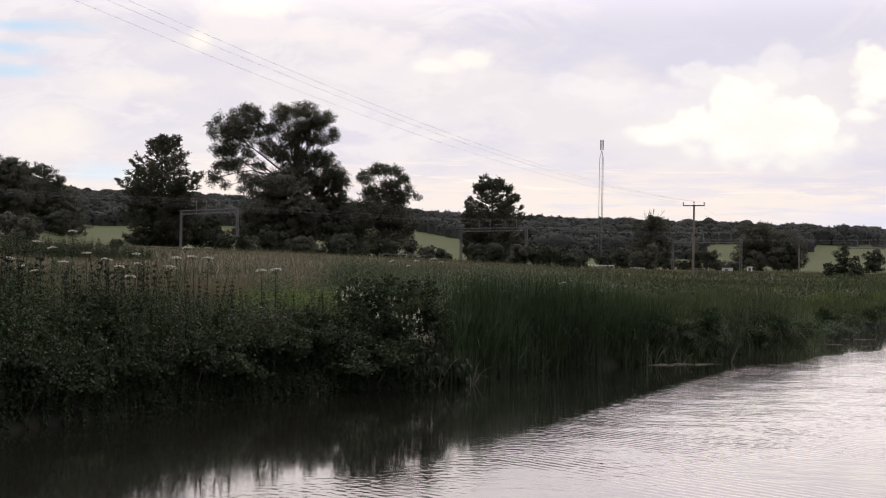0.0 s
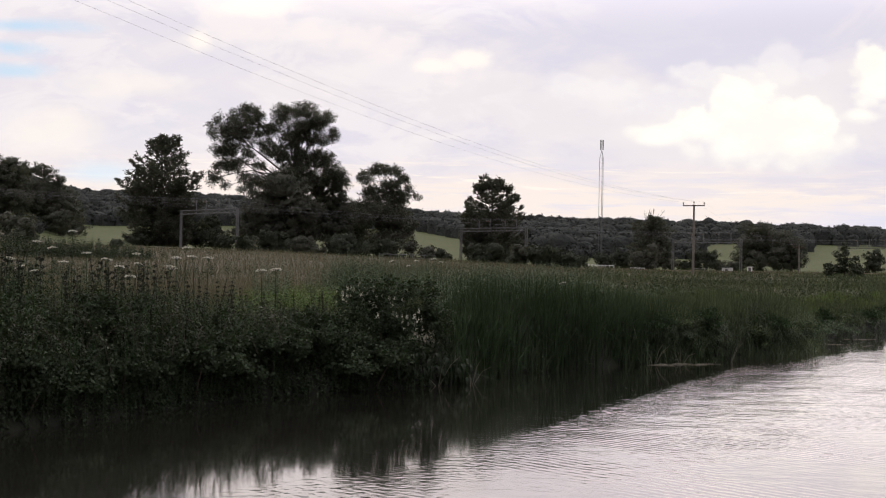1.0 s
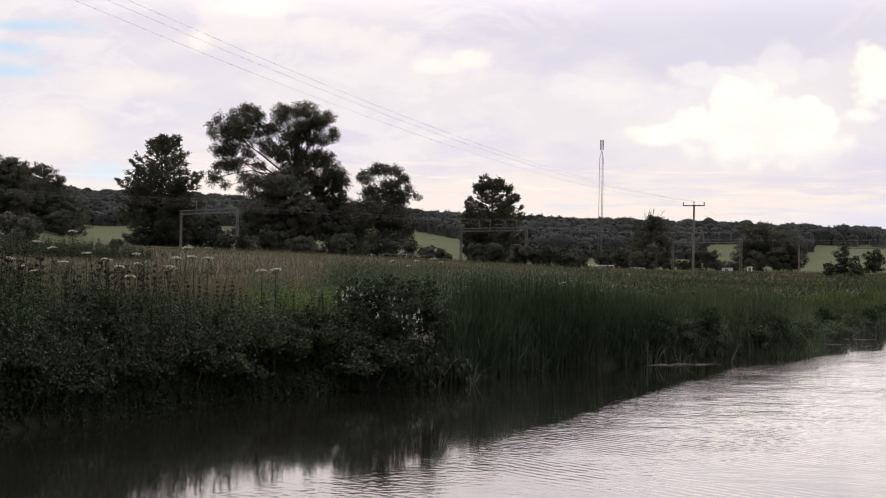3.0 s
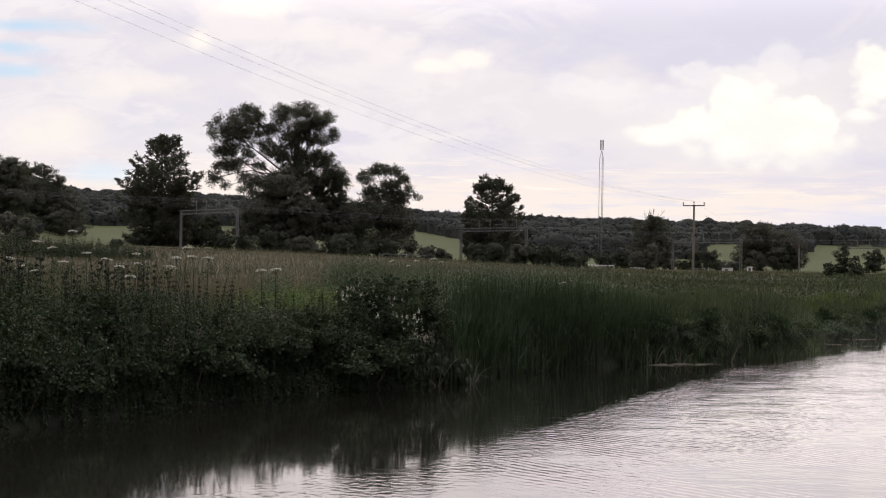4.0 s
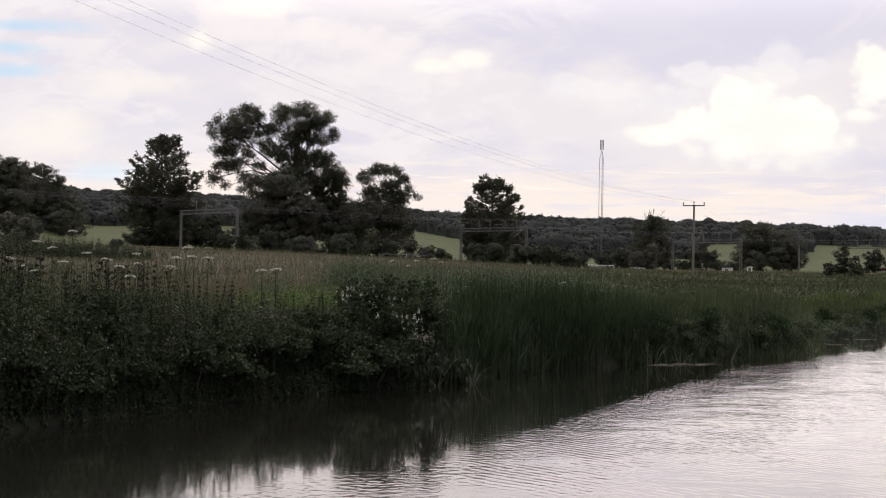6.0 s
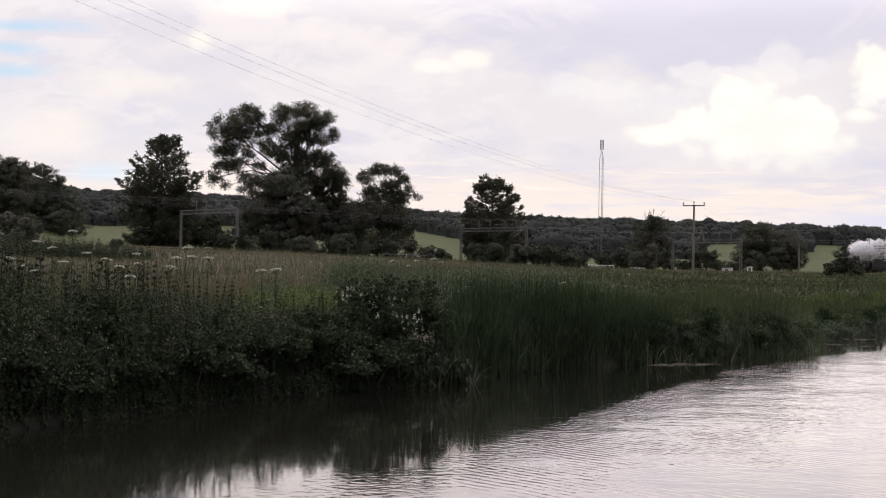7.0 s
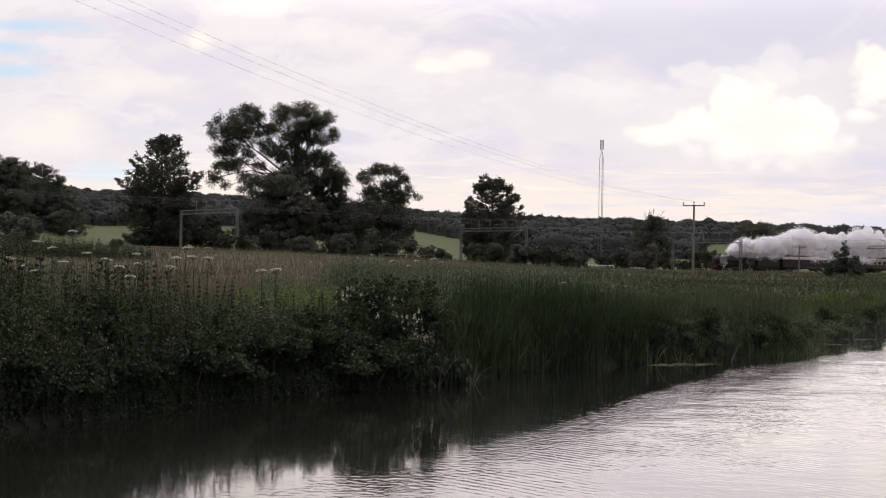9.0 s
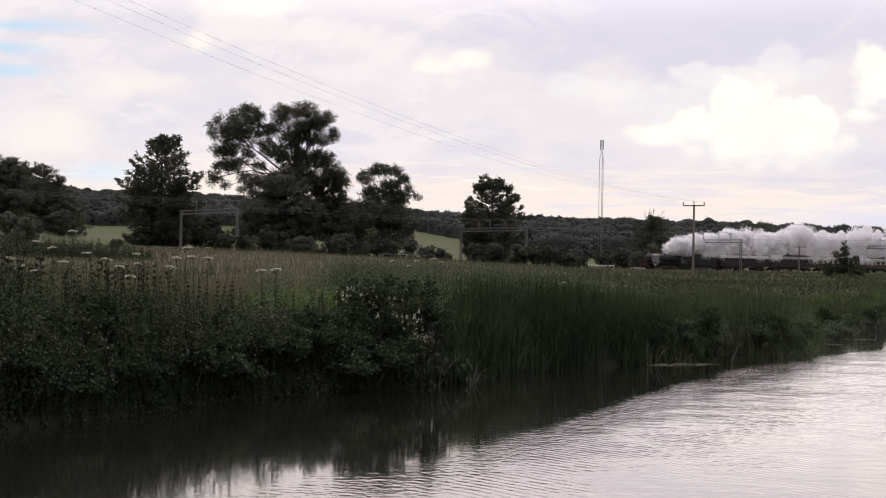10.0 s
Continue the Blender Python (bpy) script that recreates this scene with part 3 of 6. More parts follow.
def shrub(at, mid_z, r, h, seed):
    """A dense many-stemmed bush standing on the ground."""
    g = np.random.default_rng(seed)
    z0 = float(ground_z(*at))
    top = mid_z + h - z0
    lobes = []
    for k in range(5):
        a = g.uniform(0, 6.28)
        lobes.append((math.cos(a) * r * 0.45, math.sin(a) * r * 0.4, top * g.uniform(0.35, 0.72), r * g.uniform(0.5, 0.68), top * g.uniform(0.24, 0.34)))
    lobes.append((0, 0, top * 0.3, r * 0.9, top * 0.3))
    return tree("shrub", "dense dark green bush in rough grass", (*at, z0), top * 0.6, 0.12, lobes, leaf=0.42, dense=0.75, clump=0.85, soft=True,
                category="bush", mat=M_LEAF_LIGHT if seed % 3 else M_LEAF, seed=seed)


# ---------------------------------------------------------------- trees and bushes
def layered_tree(name, label, at, profile, tops, trunk_r, leaf, seed, per_m=9.0, lift=0.25, mat=None, thick=0.22, tier=0.8):
    """A pyramid of ascending boughs with feathery sprays; profile gives (height, reach), tops the leaders' offsets."""
    g = np.random.default_rng(seed)
    mat = mat or M_LEAF
    ob = thing(name, label, "tree", pose(*at))
    hs, rs = np.array(profile, float).T
    height = hs[-1]
    part("trunk", mesh_of("trunk", *limb([(0, 0, -0.4), (0.1, 0, height * 0.4), (0, 0.1, height * 0.8), (0, 0, height)], [trunk_r * 1.2, trunk_r * 0.9, trunk_r * 0.4, 0.04], 8), M_BARK, True), M_BARK, ob)
    twigs, spots, ways, sizes = [], [], [], []

    def bough(a, d, reach, rise, heavy=1.0):
        """One bough from a along the bearing d, with side sprays."""
        way = np.array([math.cos(d), math.sin(d), 0.0])
        sag = -0.10 * reach
        tip = 0.16 * reach
        pts = [a + way * reach * f + np.array([0, 0, rise * reach * f + sag * math.sin(f * 3.14) + tip * f ** 3]) for f in (0.0, 0.3, 0.6, 0.85, 1.0)]
        twigs.append(limb(pts, [0.06, 0.045, 0.03, 0.02, 0.006], 3))
        n = max(5, int(reach * per_m * heavy))
        f = 1 - 0.85 * g.uniform(0, 1, n) ** 1.5
        f[:3] = (0.96, 0.99, 1.0)
        idx = np.array([np.interp(f, (0.0, 0.3, 0.6, 0.85, 1.0), [p[k] for p in pts]) for k in range(3)]).T
        # side shoots fan out from the bough, shorter towards the tip
        spread = 0.32 * reach * (1.12 - f) + 0.15
        side = np.array([-way[1], way[0], 0.0])
        off = g.normal(0, 0.5, n) * spread
        for k in range(n):
            m = int(g.integers(6, 12))
            q = np.linspace(0.0, 1.0, m)[:, None]
            shoot = way * g.uniform(0.3, 0.9) + side * np.sign(off[k] + 1e-6) * g.uniform(0.2, 0.8) + np.array([0, 0, g.normal(lift, 0.25)])
            shoot /= np.linalg.norm(shoot)
            ln = g.uniform(0.45, 1.0)
            p0 = idx[k] + side * off[k] + np.array([0, 0, g.normal(0, thick)])
            spots.append(p0 + q * shoot * ln + g.normal(0, 0.07, (m, 3)))
            ways.append(np.repeat(shoot[None], m, 0))
            sizes.append(leaf * g.uniform(0.7, 1.25, m) * (1.15 - 0.5 * q[:, 0]))

    z = 1.0
    while z < height - 0.6:
        reach = float(np.interp(z, hs, rs))
        for k in range(max(4, int(3 + reach * 0.6))):
            reach_, rise = reach * g.uniform(0.55, 1.12), lift * g.uniform(0.4, 1.4) * (0.4 + z / height)
            bough(np.array([0, 0, max(0.6, z + g.uniform(-0.4, 0.4) - (rise + 0.16) * reach_)]), g.uniform(0, 6.283), reach_, rise, 1.3 - 0.75 * z / height)
        z += tier
    for dx, dy, dz, ln in tops:
        base = np.array([dx * 0.4, dy * 0.4, height - ln])
        twigs.append(limb([base, base * 0.5 + np.array([dx, dy, height + dz]) * 0.5, (dx, dy, height + dz)], [0.05, 0.035, 0.01], 4))
        for k in range(int(ln * 8)):
            f = g.uniform(0, 1)
            p = base * (1 - f) + np.array([dx, dy, height + dz]) * f
            bough(p, g.uniform(0, 6.283), (1.05 - f) * 1.5 + 0.25, g.uniform(0.3, 0.9), 0.8)
    at_, way_, size_ = np.concatenate(spots), np.concatenate(ways), np.concatenate(sizes)
    n = len(at_)
    d = unit(way_ + g.normal(0, 0.55, (n, 3)))
    s_ = unit(np.cross(d, g.normal(size=(n, 3))))
    L = size_[:, None]
    v = np.stack([at_ - s_ * L * 0.33, at_ + s_ * L * 0.33, at_ + d * L], 1).reshape(-1, 3)
    tagged(part("branching", mesh_of("branching", *joined(twigs), M_BARK, True), M_BARK, ob), kind="stuff")
    part("crown", mesh_of("crown", v, np.arange(n * 3).reshape(n, 3), mat), mat, ob)
    return ob


layered_tree("conifer_tree", "tall dark layered evergreen tree beside the railway", (-57.6, 276.0, float(ground_z(-57.6, 276.0))),
             [(0.0, 7.0), (5.0, 7.8), (9.0, 8.2), (12.5, 8.3), (14.8, 7.9), (16.2, 6.6), (18.0, 5.4), (20.0, 4.1), (21.6, 2.4)],
             [(0.0, 0.0, 1.1, 3.0), (-1.3, 0.3, -0.2, 2.2), (3.1, 0.0, 0.6, 2.6), (1.4, -0.4, 0.5, 2.4)], 0.45, 0.40, 11, per_m=6.6, lift=0.16, tier=0.52)
tree("broadleaf_tree", "large spreading broadleaf tree with sky showing through its crown", (-30.8, 280.0, float(ground_z(-30.8, 280.0))), 23.1, 0.75,
     [(-12.5, -0.8, 24.9, 5.8, 4.9), (-9.8, 0.1, 29.1, 2.6, 1.5), (-8.1, -0.4, 27.6, 1.9, 1.6), (-14.7, 0.3, 20.7, 3.0, 1.4), (-14.0, 0.4, 17.8, 3.3, 1.5), (-16.3, -1.3, 15.0, 1.8, 1.6), (-14.2, -1.5, 13.5, 0.9, 0.7), (-2.8, 1.0, 28.9, 2.9, 1.9), (1.5, -0.7, 29.3, 3.3, 1.5), (5.0, -0.8, 27.5, 3.0, 2.0), (7.4, 1.5, 24.7, 1.8, 1.6), (-4.3, -0.1, 25.7, 2.3, 2.1), (0.4, 1.0, 24.3, 3.3, 1.6), (4.3, -0.1, 23.5, 2.6, 1.8), (-5.9, 0.4, 21.8, 2.3, 1.9), (-2.7, -1.0, 20.4, 3.0, 2.0), (2.0, 0.4, 20.0, 4.0, 2.2), (5.8, 1.1, 19.5, 3.0, 2.0), (7.5, 0.1, 17.0, 2.6, 2.1), (9.1, 0.7, 15.1, 2.1, 2.1), (-8.1, 0.5, 14.6, 2.6, 1.6), (-9.6, -1.3, 12.7, 1.9, 1.1), (0.5, 0.8, 16.1, 5.6, 3.3), (1.9, -0.1, 26.4, 4.4, 1.9), (-1.0, -0.4, 23.1, 2.8, 1.6), (-9.8, 0.1, 20.2, 1.7, 1.0), (-7.4, 0.3, 18.0, 1.5, 1.1), (-11.6, -0.4, 18.8, 1.6, 0.8), (-6.6, -0.2, 25.0, 1.2, 1.5), (-10.9, 0.3, 15.4, 1.4, 0.9)],
     leaf=0.27, clump=1.15, dense=2.1, fill=0.53, flat=0.8, seed=12)
tree("broadleaf_tree", "dark dense broadleaf tree below a larger crown", (-32.2, 272.0, float(ground_z(-32.2, 272.0))), 12.2, 0.50,
     [(-0.2, -1.4, 12.8, 5.2, 3.9), (-3.6, 0.4, 8.6, 5.2, 4.2), (3.2, -1.2, 8.9, 5.2, 4.7), (-0.1, 2.4, 4.3, 7.8, 4.2), (-6.9, -0.0, 4.8, 3.9, 3.6), (-0.2, 0.4, 13.4, 4.1, 2.3), (-3.6, 0.7, 11.6, 2.9, 1.8)],
     leaf=0.48, clump=1.1, dense=1.4, soft=True, seed=13)
tree("broadleaf_tree", "dark broadleaf tree with a dense drooping crown", (-23.5, 284.0, float(ground_z(-23.5, 284.0))), 15.4, 0.50,
     [(1.1, 0.4, 15.1, 2.8, 2.8), (-0.2, 0.7, 11.1, 4.3, 3.6), (2.4, 0.9, 9.2, 3.6, 3.6), (-3.2, 1.3, 8.7, 5.2, 4.0), (1.1, 0.7, 4.9, 5.2, 2.6), (-4.5, 1.3, 4.3, 4.7, 2.4), (-3.3, 0.4, 14.6, 4.7, 2.8), (5.8, 0.7, 6.5, 2.6, 2.8), (5.2, 0.9, 3.1, 3.3, 1.4)],
     leaf=0.46, clump=1.0, dense=1.4, soft=True, seed=14)
tree("broadleaf_tree", "round-crowned broadleaf tree at the end of a clump", (-11.1, 278.0, float(ground_z(-11.1, 278.0))), 14.1, 0.45,
     [(-3.2, -0.8, 19.4, 1.7, 1.0), (-4.7, -1.2, 17.3, 2.3, 1.6), (-0.8, -0.3, 18.8, 2.8, 1.4), (1.8, -1.0, 17.2, 2.1, 1.9), (3.7, -1.3, 14.9, 1.4, 1.5), (5.5, -0.3, 13.6, 0.8, 0.6), (-0.0, 1.3, 15.2, 3.0, 2.1), (-3.5, 0.9, 14.3, 3.0, 2.1), (1.2, 0.8, 12.9, 3.2, 1.9), (-2.8, -0.8, 10.2, 6.0, 3.5), (1.3, 0.1, 8.6, 4.2, 3.2), (0.2, -0.7, 5.3, 5.1, 1.9), (5.1, -1.0, 8.3, 0.8, 1.4), (4.1, -1.2, 6.1, 1.2, 1.6)],
     leaf=0.32, clump=1.0, dense=1.8, fill=0.62, flat=0.8, seed=15)
layered_tree("broadleaf_tree", "single upright broadleaf tree behind the railway", (10.9, 304.0, float(ground_z(10.9, 304.0))),
             [(0.0, 5.0), (3.0, 7.6), (8.0, 7.8), (11.5, 7.4), (13.0, 6.9), (15.8, 5.5), (17.6, 4.0), (18.8, 2.2)],
             [(-2.2, 0.0, 1.0, 2.8), (2.0, 0.0, 0.6, 2.8), (0.2, 0.4, 0.0, 2.0), (-3.4, 0.0, -1.8, 2.0), (4.0, 0.2, -1.6, 2.2)], 0.40, 0.41, 16, per_m=9.0, lift=0.34, tier=0.62)
twiggy = tree("broadleaf_tree", "dark tree with thin bare twigs at its top", (54.5, 352.0, float(ground_z(54.5, 352.0))), 12.8, 0.40,
     [(-0.4, -1.0, 12.6, 3.4, 1.5), (-2.6, 0.5, 10.9, 3.8, 2.1), (1.9, 0.2, 10.6, 3.6, 2.2), (-0.3, -1.3, 8.1, 5.6, 2.9), (-1.1, 0.1, 4.9, 6.6, 3.5), (-0.4, -0.4, 2.0, 6.8, 1.8)],
     leaf=0.36, clump=0.9, dense=1.1, seed=17)
g_twig = np.random.default_rng(18)
for k in range(18):
    foot = np.array([g_twig.normal(-0.2, 1.2), g_twig.normal(0, 0.8), 12.2])
    tip = foot + np.array([g_twig.normal(0, 0.9) + 0.15 * foot[0], g_twig.normal(0, 0.6), g_twig.uniform(1.8, 3.9)])
    bend = (foot + tip) / 2 + g_twig.normal(0, 0.25, 3)
    twig = [limb([foot, bend, tip], [0.06, 0.045, 0.02], 4)]
    for f in (0.45, 0.7, 0.85):
        a = foot * (1 - f) + tip * f
        twig.append(limb([a, a + g_twig.normal(0, 0.3, 3) + (0, 0, 0.5)], [0.035, 0.012], 3))
    part("bare_twig", mesh_of("bare_twig", *joined(twig), M_BARK), M_BARK, twiggy, "bare dead twig")
tree("broadleaf_tree", "broad dark tree in a field edge clump", (91.7, 392.0, float(ground_z(91.7, 392.0))), 12.6, 0.45,
     [(-1.0, -0.8, 12.1, 4.9, 2.6), (-2.6, 0.2, 7.6, 5.3, 4.1), (2.6, -0.1, 9.4, 4.9, 3.8), (-0.0, 0.9, 3.3, 7.9, 3.4)],
     leaf=0.48, clump=1.6, dense=1.2, soft=True, seed=18)
tree("broadleaf_tree", "broad dark tree beside a pasture", (99.2, 386.0, float(ground_z(99.2, 386.0))), 9.2, 0.40,
     [(-1.4, 0.2, 9.1, 4.4, 2.8), (1.8, 2.1, 6.8, 3.7, 3.3), (-2.5, 1.8, 3.8, 5.5, 3.7), (1.9, 1.3, 2.6, 4.1, 2.6)],
     leaf=0.48, clump=1.6, dense=1.2, soft=True, seed=19)
tree("broadleaf_tree", "broad rounded woodland tree on a hillside", (-137.0, 452.0, float(ground_z(-137.0, 452.0))), 13.2, 0.50,
     [(-2.7, -0.5, 19.1, 4.9, 3.2), (3.0, -1.0, 18.7, 4.5, 2.8), (7.4, 0.5, 15.6, 3.4, 3.0), (0.2, -1.3, 13.5, 8.3, 4.1), (-8.5, 0.1, 19.4, 5.3, 3.4), (0.7, -0.4, 7.9, 8.7, 4.1), (-7.3, -1.3, 11.9, 6.4, 4.5)],
     leaf=0.60, clump=1.5, dense=1.0, soft=True, mat=M_LEAF, seed=20)
tree("broadleaf_tree", "broad rounded woodland tree on a hillside", (-128.6, 455.0, float(ground_z(-128.6, 455.0))), 10.7, 0.50,
     [(-1.6, -2.3, 14.0, 4.5, 3.4), (1.4, 1.1, 13.4, 4.2, 3.4), (-0.2, 1.5, 9.9, 6.4, 4.5), (-0.8, -2.0, 4.9, 7.2, 4.9)],
     leaf=0.60, clump=1.5, dense=1.0, soft=True, mat=M_LEAF, seed=21)
tree("broadleaf_tree", "broad rounded woodland tree on a hillside", (-131.5, 410.0, float(ground_z(-131.5, 410.0))), 14.0, 0.50,
     [(-1.7, -1.0, 17.4, 4.7, 3.5), (1.4, -0.8, 16.8, 4.3, 3.5), (-0.3, 0.1, 13.2, 6.7, 4.7), (-0.9, 1.0, 8.0, 7.5, 5.1)],
     leaf=0.60, clump=1.5, dense=1.0, soft=True, mat=M_LEAF, seed=22)
tree("broadleaf_tree", "broad rounded woodland tree on a hillside", (-139.2, 405.0, float(ground_z(-139.2, 405.0))), 14.9, 0.50,
     [(-1.7, 2.1, 18.2, 4.7, 3.5), (1.3, -0.2, 17.6, 4.3, 3.5), (-0.3, 1.1, 14.0, 6.6, 4.7), (-0.9, 0.2, 8.9, 7.4, 5.0)],
     leaf=0.60, clump=1.5, dense=1.0, soft=True, mat=M_LEAF, seed=23)
tree("broadleaf_tree", "broad rounded woodland tree on a hillside", (-141.0, 440.0, float(ground_z(-141.0, 440.0))), 4.8, 0.50,
     [(-1.4, 1.7, 7.9, 4.4, 3.3), (1.4, 0.6, 7.3, 4.0, 3.3), (-0.1, 1.8, 4.0, 6.2, 4.4), (-0.6, -1.6, -0.8, 6.9, 4.7)],
     leaf=0.60, clump=1.5, dense=1.0, soft=True, mat=M_LEAF, seed=24)
tree("broadleaf_tree", "broad rounded woodland tree on a hillside", (-146.0, 500.0, float(ground_z(-146.0, 500.0))), 6.2, 0.50,
     [(-1.6, -0.2, 9.7, 4.9, 3.7), (1.6, -0.8, 9.1, 4.5, 3.7), (-0.1, 2.3, 5.3, 6.9, 4.9), (-0.7, 1.1, -0.0, 7.7, 5.3)],
     leaf=0.60, clump=1.5, dense=1.0, soft=True, mat=M_LEAF, seed=25)
tree("broadleaf_tree", "broad rounded woodland tree on a hillside", (-133.5, 470.0, float(ground_z(-133.5, 470.0))), 7.4, 0.50,
     [(-1.6, -0.3, 10.9, 4.9, 3.6), (1.5, -0.4, 10.2, 4.4, 3.6), (-0.1, 0.7, 6.5, 6.9, 4.9), (-0.7, -1.2, 1.2, 7.7, 5.3)],
     leaf=0.60, clump=1.5, dense=1.0, soft=True, mat=M_LEAF, seed=26)
tree("broadleaf_tree", "broad rounded woodland tree on a hillside", (-136.5, 495.0, float(ground_z(-136.5, 495.0))), 3.8, 0.50,
     [(-1.5, -1.0, 7.2, 4.8, 3.6), (1.6, 0.5, 6.6, 4.4, 3.6), (-0.1, 3.6, 2.9, 6.8, 4.8), (-0.6, -0.4, -2.3, 7.6, 5.2)],
     leaf=0.60, clump=1.5, dense=1.0, soft=True, mat=M_LEAF, seed=27)
tree("broadleaf_tree", "broad rounded woodland tree on a hillside", (-137.3, 420.0, float(ground_z(-137.3, 420.0))), 6.7, 0.50,
     [(-1.6, -0.6, 10.1, 4.8, 3.6), (1.6, -1.1, 9.5, 4.4, 3.6), (-0.1, -2.0, 5.8, 6.8, 4.8), (-0.7, 0.9, 0.5, 7.6, 5.2)],
     leaf=0.60, clump=1.5, dense=1.0, soft=True, mat=M_LEAF, seed=28)
shrub((-32.7, 226.0), 5.2, 2.4, 1.5, 40)
shrub((-50.9, 280.0), 7.8, 3.5, 2.8, 41)
shrub((-55.2, 284.0), 7.1, 3.1, 2.1, 42)
shrub((-48.6, 286.0), 9.2, 3.1, 3.3, 43)
shrub((-60.6, 270.0), 5.6, 2.9, 1.4, 44)
shrub((-6.1, 270.0), 5.7, 1.6, 1.8, 45)
shrub((-42.8, 262.0), 6.9, 3.1, 2.2, 46)
shrub((-32.4, 262.0), 6.4, 3.7, 2.4, 47)
shrub((-25.4, 258.0), 5.8, 4.5, 1.7, 48)
shrub((-17.4, 258.0), 6.4, 5.2, 2.4, 49)
shrub((-10.1, 258.0), 5.4, 4.1, 1.7, 50)
shrub((-3.0, 252.0), 5.0, 2.1, 1.1, 51)
shrub((0.0, 252.0), 4.5, 1.5, 0.7, 52)
shrub((8.0, 258.0), 4.8, 4.1, 1.9, 53)
shrub((13.5, 256.0), 4.7, 3.6, 1.5, 54)
shrub((19.0, 256.0), 4.7, 4.3, 1.6, 55)
shrub((24.4, 256.0), 4.5, 3.6, 1.7, 56)
shrub((47.2, 318.0), 5.1, 4.0, 2.9, 57)
shrub((67.7, 352.0), 4.9, 4.7, 2.6, 58)
shrub((120.6, 380.0), 5.5, 3.8, 3.2, 59)
shrub((77.0, 372.0), 3.4, 3.7, 1.2, 60)
shrub((43.2, 356.0), 4.2, 3.6, 1.5, 61)
shrub((46.7, 352.0), 4.7, 3.2, 2.1, 62)
shrub((60.3, 358.0), 4.3, 3.0, 2.1, 63)
shrub((64.2, 356.0), 3.5, 2.7, 1.3, 64)
shrub((80.1, 372.0), 3.2, 3.1, 1.2, 65)
shrub((-66.0, 210.0), 7.7, 3.7, 1.6, 66)
shrub((-48.2, 200.0), 4.4, 0.8, 0.5, 67)

# pointed young shrub on the river meadow
zs = float(ground_z(56.3, 190.0))
tree("shrub", "pointed young willow bush in the meadow", (56.3, 190.0, zs), 3.4, 0.10,
     [(0.1, 0, 4.1, 0.5, 0.9), (-0.4, 0.1, 3.0, 1.1, 0.9), (0.7, 0, 2.4, 1.5, 0.8), (-1.3, 0, 1.6, 1.5, 0.8), (-2.0, 0.1, 0.9, 1.2, 0.7), (0.9, 0.2, 1.1, 2.0, 0.9), (2.0, 0.1, 1.2, 1.3, 0.9)],
     leaf=0.30, dense=0.9, clump=0.6, category="bush", mat=M_LEAF_LIGHT, seed=77)


